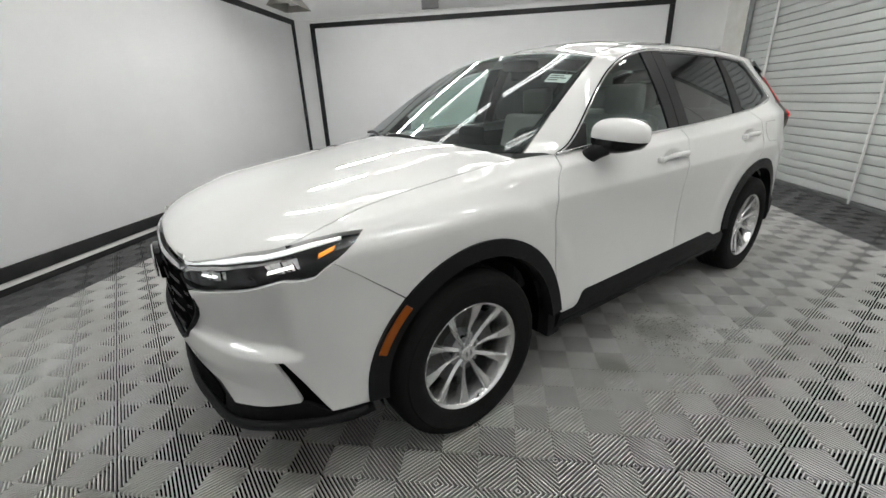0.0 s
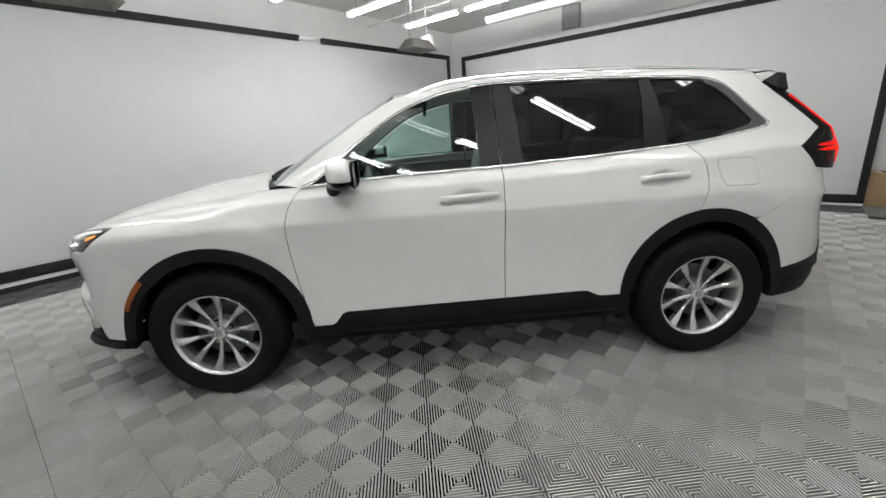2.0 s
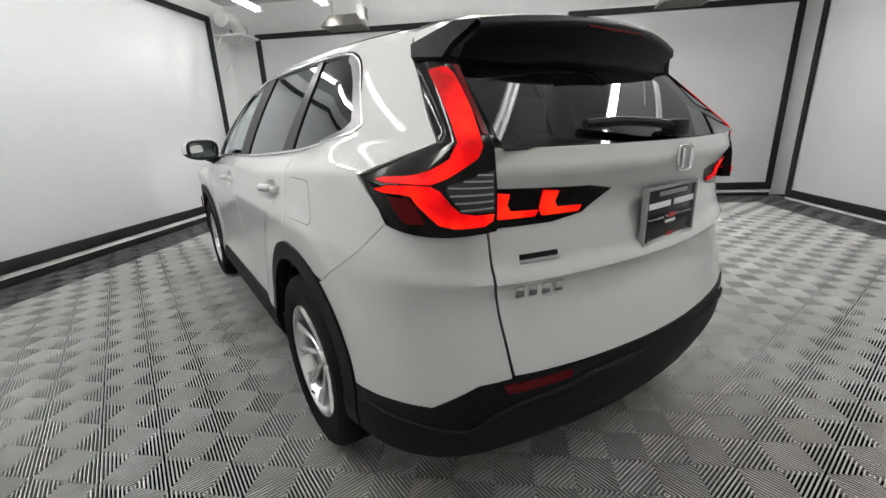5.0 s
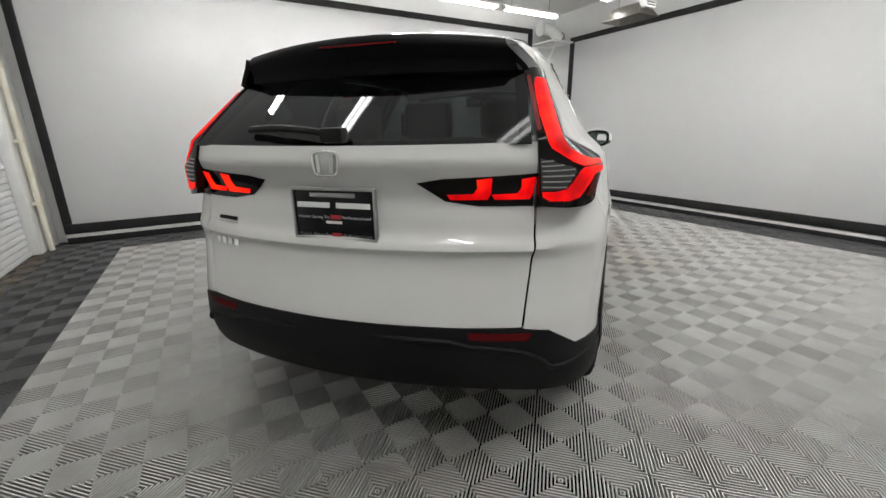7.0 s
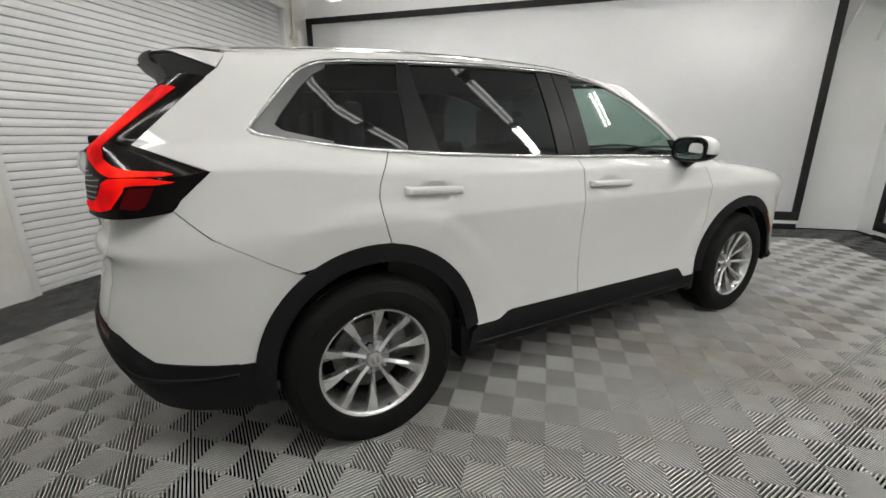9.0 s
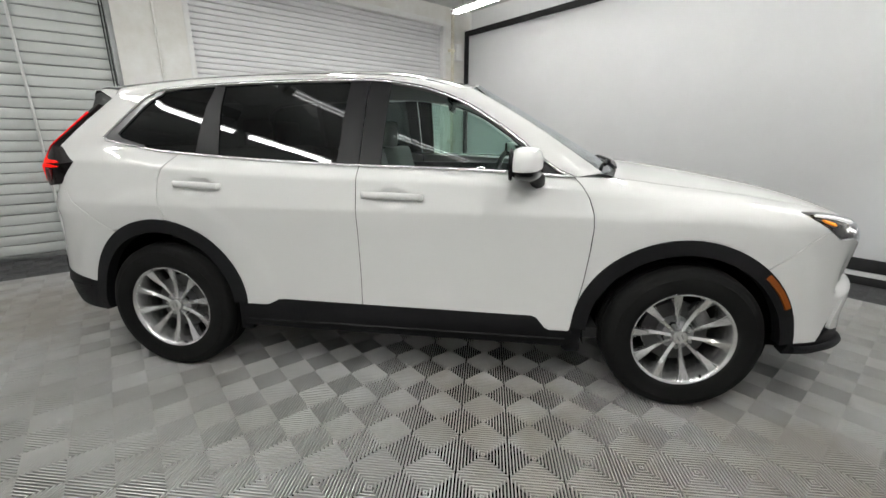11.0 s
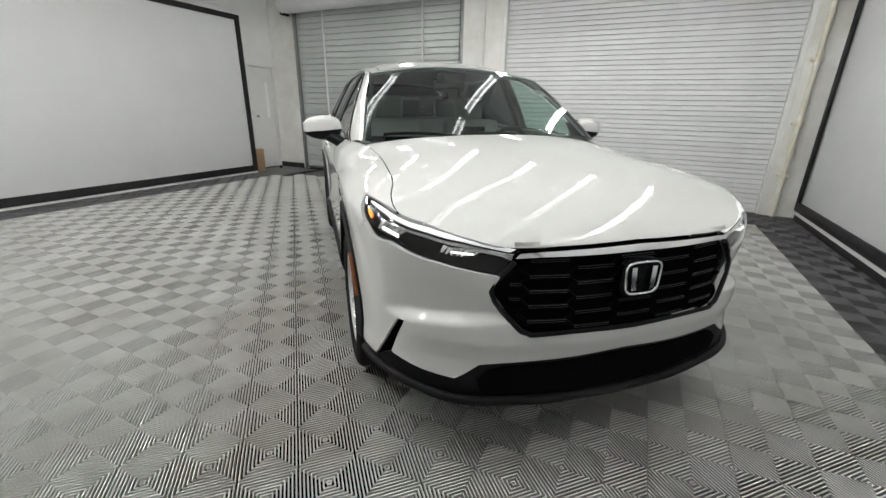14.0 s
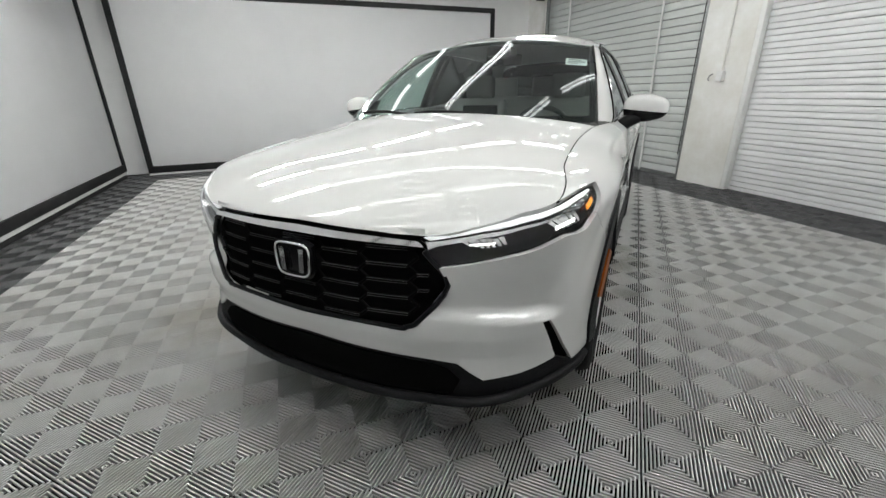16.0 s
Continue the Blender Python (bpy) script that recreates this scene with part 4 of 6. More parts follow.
            for k in range(25):
                a = radians(-12 + 204 * k / 24)
                rings.append([well.verts.new((cx + 0.425 * math.cos(a), side * y, cz - 0.02 + 0.425 * math.sin(a))) for y in (0.86, 0.5)])
            for p, q in zip(rings, rings[1:]):
                well.faces.new((p[0], q[0], q[1], p[1]))
            well.faces.new([r[1] for r in rings])
            part("wheel_well", well, DEEP, car, "dark wheel well liner")
        sill = SILL_TOP + [(-0.90, 0.40), (-0.905, 0.30), (-0.60, 0.295), (0.60, 0.295), (0.84, 0.29), (0.83, 0.375)]
        si = part("sill_cladding", panel(f, on_side(sill), 0.08, 0.03, 0.006, 0.03), CLAD, car, "black sill cladding")
        part("sill_edge", pipe([f(*sv(x, 0.338)) + Vector((0, side * 0.006, 0)) for x in np.linspace(0.80, -0.88, 16)], 0.007, 6), CLAD, si)
        # cladding feet that close the arches down to the sill
        for x0, x1, z1 in ((0.795, 0.882, 0.41), (-0.942, -0.868, 0.445)):
            part("arch_foot", box((x0, side * 0.72, 0.262), (x1, side * 0.908, z1), 0.012), CLAD, car, "black arch foot")
        # added filler, so the hole between hood, fender and pillar shows white
        part("cowl_corner", box((0.84, side * 0.68, 1.04), (0.99, side * 0.785, 1.099), 0.01), PAINT, car, "white filler block added behind the gap below the windscreen")
    # black rear bumper across the back
    e = 2 * S_END
    half_top = [(4.745, 0.495), (4.83, 0.500), (5.10, 0.530), (5.17, 0.572), (5.236, 0.611), (5.385, 0.629), (5.7, 0.631)]
    half_low = [(4.755, 0.325), (5.0, 0.34), (5.2, 0.355), (5.4, 0.37), (5.7, 0.375)]
    poly = half_top + [(e - s, v) for s, v in half_top[::-1]] + [(e - s, v) for s, v in half_low] + half_low[::-1]
    rb = part("rear_bumper", panel(shell, poly, 0.06, 0.03, 0.004, 0.06), CLAD, car, "black lower rear bumper")
    rim = [(4.83, 0.462), (5.0, 0.462), (5.15, 0.464), (5.22, 0.475), (5.27, 0.515), (5.36, 0.553), (5.5, 0.566), (5.58, 0.585), (5.75, 0.588)]
    line = rim + [(e - s, v) for s, v in rim[::-1]]
    part("crease", pipe(smooth_line([shell(s, v) - Vector((0.004, 0, 0)) for s, v in line], 3), 0.010, 6), CLAD, rb, "moulded bumper edge", 70)
    for side in (1, -1):
        f = mirrored(shell, side)
        part("reflector", solid_panel(f, [(5.30, 0.612), (5.515, 0.618), (5.51, 0.594), (5.315, 0.586)], 0.05, 0.03, 0.006, 0.006), RED_DARK, rb, "dark red reflector")
    # tailgate
    half = [(5.336, 0.634), (5.324, 0.703), (5.305, 0.803), (5.288, 0.927), (5.280, 1.0), (5.279, 1.075), (5.279, 1.15)]
    poly = half + [(S_END - 0.35, 1.15), (S_END, 1.15), (S_END + 0.35, 1.15)] + [(e - s, v) for s, v in half[::-1]] + [(S_END, 0.634)]
    gate = part("tailgate", panel(shell, poly, 0.05, 0.014), PAINT, car)
    for side in (1, -1):
        f = mirrored(shell, side)
        line = [f(q - 0.004, v) + Vector((0.008, 0, 0)) for q, v in zip(np.interp(np.linspace(0, 3, 24), [0, 1, 2, 3], [5.336, 5.324, 5.305, 5.284]), np.interp(np.linspace(0, 3, 24), [0, 1, 2, 3], [0.634, 0.703, 0.803, 0.96]))]
        # black strip gives the tailgate gap its shade
        part("gate_seal", pipe(line, 0.0042, 6), DEEP, gate, "dark strip for the shade in the tailgate shut line", 60)
    return gate


gate = build_body()

# hood, its edges folded down along the shut lines, and the cowl behind it
hood_ob = part("hood", panel(hood, [(-1, 0), (0, 0), (1, 0), (1, 0.5), (1, 1), (0, 1), (-1, 1), (-1, 0.5)], 0.05, 0.025, 0.0, 0.02), PAINT, car)
for side in (1, -1):
    rim = [m3(hood_rim(q), side) - Vector((0, side * 0.0015, 0.005)) for q in np.linspace(s_at(0.985), 0.965, 30)]
    # black strip below the hood's edge stands in for shade in the gap
    part("hood_seal", pipe(rim, 0.0045, 6), DEEP, hood_ob, "dark strip for the shade in the hood shut line", 60)
cow = bmesh.new()
a = [Vector((0.97 + 0.135 * (1 - (u / 0.78) ** 2), u, 1.118 + 0.03 * (1 - (u / 0.78) ** 2))) for u in np.linspace(-0.735, 0.735, 21)]
b = [Vector((0.90 + 0.12 * (1 - (u / 0.80) ** 2), u, 1.132 + 0.022 * (1 - (u / 0.78) ** 2))) for u in np.linspace(-0.745, 0.745, 21)]
c = [Vector((p[0] + 0.07, p[1], p[2] - 0.06)) for p in a]
for i in range(20):
    for p, q in ((a, b), (c, a)):
        cow.faces.new([cow.verts.new(v) for v in (p[i], p[i + 1], q[i + 1], q[i])])
bmesh.ops.remove_doubles(cow, verts=cow.verts, dist=1e-4)
part("cowl", cow, CABIN, car, "dark plastic cowl below the windscreen")

# ---- glasshouse ----
OPEN_TOP = [(0.80, 1.118), (0.72, 1.150), (0.624, 1.219), (0.488, 1.325), (0.291, 1.450), (0.104, 1.525), (-0.03, 1.556), (-0.171, 1.575), (-0.323, 1.581), (-0.629, 1.581), (-0.938, 1.572), (-1.25, 1.556), (-1.40, 1.541), (-1.47, 1.522), (-1.53, 1.485), (-1.62, 1.39), (-1.69, 1.315), (-1.713, 1.287)]
OPEN_LOW = [(-1.713, 1.287), (-1.70, 1.272), (-1.65, 1.261), (-1.45, 1.230), (-1.26, 1.208), (-0.9, 1.185), (-0.57, 1.169), (-0.237, 1.157), (0.07, 1.152), (0.45, 1.14), (0.72, 1.124), (0.80, 1.118)]


def flank_line(pts, side, lift=0.0, n=6):
    out = []
    for p in smooth_line([(x, 0, z) for x, z in pts], n):
        q = flank(p[0], p[2])
        out.append(m3((q[0], q[1] + lift, q[2] + lift * 0.4), side))
    return out


def roof_rail(x, z):
    """The side above the doors, drawn in to the roof's edge."""
    p = pillar(x, z)
    zr = roof(x, 0.60)[2]
    k = min(max((z - zr + 0.05) / 0.05, 0), 1) ** 2 * min(max((x + 1.75) / 0.1, 0), 1)
    return Vector((x, p[1] + (0.60 - p[1]) * k, z))


for side in (1, -1):
    g = mirrored(flank, side)
    ia = flank_line(OPEN_TOP[:7], side)
    oa = [m3(screen(1.0, t), side) for t in np.linspace(0.0, 1.0, 12)] + [m3(roof(0.1, 0.60), side)]
    bm = strip(resample(ia, 26), resample(oa, 26), 6, 0.012)
    # rear quarter, pillar and roof rail: one pressing
    rail = mirrored(roof_rail, side)
    over = [p for p in [(-2.67 - x, z) for x, z in arch(*RA, 8, 180, 40)] if p[1] > 0.80 and p[0] < -1.27]
    cut = [(q[0], q[2]) for q in [shell(4.966 - 0.361 * t, 1.018 - 0.215 * t) for t in np.linspace(1, 0, 10)]]
    edge = [(p[0], p[2]) for p in flank_line(OPEN_TOP[6:], 1)] + [(p[0], p[2]) for p in flank_line(OPEN_LOW[:5], 1)[1:]]
    edge += shift(SEAM_R, -G)[::-1] + over + cut + [(-1.838, 1.160), (-2.045, 1.242), (-1.93, 1.352), (-1.822, 1.458), (-1.772, 1.50), (-1.752, 1.532), (-1.741, 1.556)]
    edge += [(x, roof(x, 0.60)[2]) for x in np.linspace(-1.70, 0.1, 22)]
    qp = part("quarter_panel", panel(rail, edge, 0.025, 0.0125, 0.0, 0.012), PAINT, car, "white rear quarter with pillar and roof rail", 40)
    if side > 0:
        pts = [(-1.348, 1.124), (-1.392, 0.988), (-1.585, 0.984), (-1.552, 1.124)]
        fl = []
        for k, p in enumerate(pts):
            a, b = pts[k - 1], pts[(k + 1) % 4]
            for t in (0.0, 0.5, 1.0):
                u = [p[m] + (a[m] - p[m]) / math.dist(a, p) * 0.028 for m in (0, 1)]
                w = [p[m] + (b[m] - p[m]) / math.dist(b, p) * 0.028 for m in (0, 1)]
                fl.append(tuple((1 - t) ** 2 * u[m] + 2 * t * (1 - t) * p[m] + t * t * w[m] for m in (0, 1)))
        c = (sum(p[0] for p in fl) / len(fl), sum(p[1] for p in fl) / len(fl))
        part("fuel_gap", panel(rail, [(c[0] + (a - c[0]) * 1.018, c[1] + (b - c[1]) * 1.028) for a, b in fl], 0.04, 0.02, 0.0006, 0), CABIN, qp, "thin gap round the fuel flap")
        part("fuel_flap", panel(rail, fl, 0.04, 0.02, 0.0016, 0.001), PAINT, qp)
    up = part("upper_side", bm, PAINT, car, "white front pillar", 50)
    part("drip_gap", pipe([p + Vector((0, side * 0.001, 0.004)) for p in resample(flank_line(OPEN_TOP[:16], side), 70)], 0.0055, 6), DEEP, up)
    part("chrome_strip", pipe([p + Vector((0, side * 0.004, 0)) for p in resample(flank_line(OPEN_TOP, side), 70)], 0.0062, 6), CHROME, up, "chrome window surround", 70)
    part("chrome_strip", pipe([p + Vector((0, side * 0.004, 0.004)) for p in resample(flank_line(OPEN_LOW, side), 60)], 0.0075, 6), CHROME, up, "chrome belt strip", 70)
    # satin corner behind the quarter window
    tri = [(-1.40, 1.536), (-1.47, 1.517), (-1.53, 1.480), (-1.62, 1.385), (-1.69, 1.311), (-1.708, 1.287), (-1.695, 1.275), (-1.65, 1.266), (-1.45, 1.235), (-1.43, 1.245), (-1.60, 1.285), (-1.625, 1.305), (-1.60, 1.34), (-1.52, 1.435), (-1.46, 1.49), (-1.41, 1.515)]
    part("corner_trim", solid_panel(g, tri, 0.05, 0.04, 0.002, 0.008), TRIMGREY, up, "satin grey corner trim")
    # windows
    def window(name, pts, mat, label, parent=up):
        ob = part(name, panel(g, pts, 0.06, 0.05, -0.006, 0), mat, parent, label, 60)
        ob.visible_shadow = False
        return ob
    window("front_window", [(0.66, 1.14), (0.60, 1.215), (0.48, 1.31), (0.291, 1.438), (0.104, 1.512), (-0.03, 1.544), (-0.15, 1.565), (-0.165, 1.155), (0.07, 1.153), (0.45, 1.142)], GLASS_CLEAR, "clear greenish door glass")
    window("rear_window", [(-0.33, 1.162), (-0.33, 1.575), (-0.629, 1.574), (-0.938, 1.566), (-1.06, 1.56), (-1.09, 1.45), (-1.10, 1.197), (-0.9, 1.188), (-0.57, 1.172)], GLASS_DARK, "dark privacy door glass")
    window("quarter_window", [(-1.13, 1.20), (-1.12, 1.45), (-1.10, 1.558), (-1.25, 1.55), (-1.40, 1.53), (-1.47, 1.50), (-1.53, 1.445), (-1.615, 1.34), (-1.63, 1.305), (-1.60, 1.28), (-1.45, 1.24), (-1.26, 1.211)], GLASS_DARK, "dark privacy quarter glass")
    for name, pts in (("front_pillar_trim", [(-0.13, 1.156), (-0.118, 1.568), (-0.231, 1.578), (-0.234, 1.158)]), ("rear_pillar_trim", [(-0.240, 1.158), (-0.237, 1.578), (-0.335, 1.578), (-0.352, 1.162)]),
                      ("door_end_trim", [(-1.00, 1.192), (-1.04, 1.45), (-1.045, 1.563), (-1.10, 1.561), (-1.125, 1.45), (-1.135, 1.203)]), ("mirror_sail", [(0.79, 1.122), (0.72, 1.147), (0.60, 1.232), (0.565, 1.236), (0.60, 1.143), (0.66, 1.132)])):
        part(name, solid_panel(g, pts, 0.05, 0.06, 0.0, 0.012), PILLARBLACK, up, "satin black trim")

# front edge follows the windscreen's top
top = [screen(u, 1.0) for u in np.linspace(-0.98, 0.98, 15)]


def roof_skin(x, y):
    """The roof, brought down to the windscreen's upper edge."""
    p = roof(x, y)
    u = max(-1.0, min(1.0, y / 0.635))
    tp = screen(u, 1.0)
    t = max(0.0, min(1.0, (x - (tp[0] - 0.35)) / 0.35))
    return Vector((x, y, p[2] * (1 - t * t) + tp[2] * t * t))


poly = [(p[0], p[1]) for p in top] + [(0.1, 0.60), (-1.66, 0.60), (-1.73, 0.585), (-1.755, 0.56), (-1.78, 0.3), (-1.79, 0.0), (-1.78, -0.3), (-1.755, -0.56), (-1.73, -0.585), (-1.66, -0.60), (0.1, -0.60)]
rf = part("roof", panel(roof_skin, poly, 0.08, 0.06, 0.0, 0.01), PAINT, car)
for y in (0.545, -0.545):
    part("roof_seam", pipe([roof_skin(x, y) + Vector((0, 0, 0.0005)) for x in np.linspace(0.15, -1.72, 24)], 0.0018, 5), DEEP, rf, "thin roof joint line")

ws = part("windscreen", panel(screen, [(-0.985, 0.0), (0.985, 0.0), (0.985, 0.5), (0.98, 0.99), (0, 0.99), (-0.98, 0.99), (-0.985, 0.5)], 0.1, 0.08, 0.0, 0), GLASS_SCREEN, car, "clear windscreen", 80)
ws.visible_shadow = False
band = [[(-0.985, 0.0), (0.985, 0.0), (0.985, 0.055), (-0.985, 0.055)], [(-0.985, 0.055), (-0.945, 0.055), (-0.95, 0.93), (-0.98, 0.99), (-0.985, 0.5)], [(0.985, 0.055), (0.945, 0.055), (0.95, 0.93), (0.98, 0.99), (0.985, 0.5)], [(-0.98, 0.99), (-0.95, 0.93), (0.95, 0.93), (0.98, 0.99)]]
for q in band:
    part("glass_border", panel(screen, q, 0.1, 0.08, -0.004, 0), GLOSSBLACK, ws, "black glass border", 60)
lab = part("label", panel(screen, [(0.75, 0.635), (0.93, 0.635), (0.93, 0.735), (0.75, 0.735)], 0.1, 0.05, -0.0065, 0), material("white_label", (0.8, 0.8, 0.8), 0.5), ws, "white window label")
for v0, u1 in ((0.712, 0.88), (0.686, 0.91), (0.66, 0.85)):
    part("print_line", panel(screen, [(0.77, v0 - 0.008), (u1, v0 - 0.008), (u1, v0 + 0.004), (0.77, v0 + 0.004)], 0.1, 0.05, -0.004, 0), CABLE, ws, "dark printed line")
for u0, u1, v1 in ((0.55, -0.28, 0.05), (-0.05, -0.86, 0.045)):
    pts = [screen(u0 + (u1 - u0) * t, 0.01 + (v1 + 0.05 * math.sin(math.pi * t) - 0.01) * t) + Vector((0.012, 0, 0.012)) for t in np.linspace(0, 1, 10)]
    part("wiper", pipe(pts, 0.009, 6), CABLE, ws, "black wiper")
part("sensor_box", box((0.10, -0.09, 1.51), (0.26, 0.09, 1.57), 0.02), CABIN, ws, "black camera housing behind the screen")

rg = part("rear_glass", panel(rear_glass, [(-0.99, 0.0), (0.99, 0.0), (0.99, 1.0), (-0.99, 1.0)], 0.1, 0.1, 0.0, 0), GLASS_DARK, gate, "dark tailgate glass", 80)
rg.visible_shadow = False
for q in ([(-0.99, 0.0), (0.99, 0.0), (0.99, 0.05), (-0.99, 0.05)], [(-0.99, 0.05), (-0.93, 0.05), (-0.93, 1.0), (-0.99, 1.0)], [(0.99, 0.05), (0.93, 0.05), (0.93, 1.0), (0.99, 1.0)]):
    part("glass_border", panel(rear_glass, q, 0.1, 0.1, -0.003, 0), DEEP, gate, "black glass border")
arm = [Vector(p) for p in ((-2.262, -0.02, 1.245), (-2.262, 0.06, 1.262), (-2.235, 0.22, 1.275), (-2.205, 0.36, 1.272))]
wip = part("rear_wiper", pipe(smooth_line(arm, 5), 0.013, 8), CABLE, gate, "black rear wiper")
part("wiper_pivot", box((-2.285, -0.055, 1.225), (-2.235, 0.03, 1.275), 0.015), CABLE, gate, "wiper pivot cover")

# spoiler: white top skin, black wings and underside
bm = bmesh.new()
rows = []
for u in np.linspace(-1, 1, 25):
    row = []
    for t in np.linspace(0, 1, 6):
        half = 0.575 - 0.06 * t * t
        yy = u * half
        x = -1.785 + 0.03 * u * u - (0.255 - 0.07 * u * u) * t
        z = roof_skin(-1.76, yy)[2] * (1 - t) + (1.584 - 0.028 * u * u) * t + 0.006 * math.sin(math.pi * t)
        row.append(bm.verts.new((x, yy, z)))
    rows.append(row)
for a, b in zip(rows, rows[1:]):
    for k in range(5):
        bm.faces.new((a[k], b[k], b[k + 1], a[k + 1]))
bmesh.ops.recalc_face_normals(bm, faces=bm.faces)
sp = part("spoiler", bm, PAINT, gate, "white roof spoiler", 60)
bm = bmesh.new()
rows = []
for u in np.linspace(-1, 1, 31):
    xr = -2.038 + 0.075 * u * u
    zr = 1.582 - 0.028 * u * u
    prof = [(xr, 0.515 * u, zr + 0.002), (xr - 0.012, 0.52 * u, zr - 0.012), (xr - 0.008, 0.53 * u, zr - 0.035), (xr + 0.03, 0.545 * u, zr - 0.06), (xr + 0.045, 0.565 * u, zr - 0.115), (xr + 0.05, 0.58 * u, zr - 0.142 + 0.02 * abs(math.sin(u * 5))), (-1.93, 0.60 * u, 1.452), (-1.90, 0.60 * u, 1.455)]
    rows.append([bm.verts.new(p) for p in prof])
for a, b in zip(rows, rows[1:]):
    for k in range(len(a) - 1):
        bm.faces.new((a[k], b[k], b[k + 1], a[k + 1]))
part("spoiler_underside", bm, WINGBLACK, sp, "black spoiler underside", 60)
part("brake_lamp", box((-2.0505, -0.15, 1.551), (-2.030, 0.15, 1.557), 0.002), RED_DARK, sp, "high brake lamp")
for side in (1, -1):
    pts = [m3(p, side) for p in ((-1.774, 0.606, 1.50), (-1.905, 0.545, 1.544), (-1.972, 0.518, 1.538), (-1.95, 0.548, 1.510), (-1.932, 0.582, 1.479), (-1.925, 0.604, 1.447), (-1.825, 0.640, 1.456))]
    bm = bmesh.new()
    bm.faces.new([bm.verts.new(p) for p in pts])
    bmesh.ops.triangulate(bm, faces=bm.faces[:])
    bmesh.ops.solidify(bm, geom=bm.faces[:], thickness=0.02)
    top_side = [m3(p, side) for p in ((-1.742, 0.588, 1.552), (-1.85, 0.562, 1.562), (-1.942, 0.516, 1.559))]
    low_side = [m3(p, side) for p in ((-1.776, 0.605, 1.502), (-1.84, 0.576, 1.528), (-1.906, 0.545, 1.553))]
    part("spoiler_side", strip(top_side, low_side, 3, 0.0), PAINT, sp, "white spoiler flank", 60)
    part("spoiler_wing", bm, WINGBLACK, sp, "black spoiler wing")

# ---- lamps ----
def rows_of(*pts):
    us = [p[0] for p in pts]
    return lambda b: Vector([float(np.interp(b, us, [p[k] for p in pts])) for k in (1, 2, 3)])


LENS_OUT = rows_of((0, -1.962, 0.840, 1.038), (0.25, -1.838, 0.846, 1.157), (0.55, -2.050, 0.722, 1.240), (1, -1.815, 0.636, 1.462))
LENS_MID = rows_of((0, -2.112, 0.785, 1.022), (0.25, -2.125, 0.780, 1.130), (0.55, -2.128, 0.712, 1.238), (1, -1.885, 0.610, 1.470))
LENS_IN = rows_of((0, -2.194, 0.668, 1.033), (0.25, -2.188, 0.661, 1.128), (0.55, -2.168, 0.652, 1.226), (1, -1.935, 0.578, 1.455))


def tail_lens(a, b):
    """The tail lamp's lens: a 0 at the body side to 1 at the tailgate, b 0 at the bottom to 1 up the pillar."""
    p, q, r = LENS_OUT(b), LENS_MID(b), LENS_IN(b)
    d1, d2 = (q - p).length, (r - q).length
    m = d1 / (d1 + d2)
    return p * ((a - m) * (a - 1) / m) + q * (a * (a - 1) / (m * (m - 1))) + r * (a * (a - m) / (1 - m))


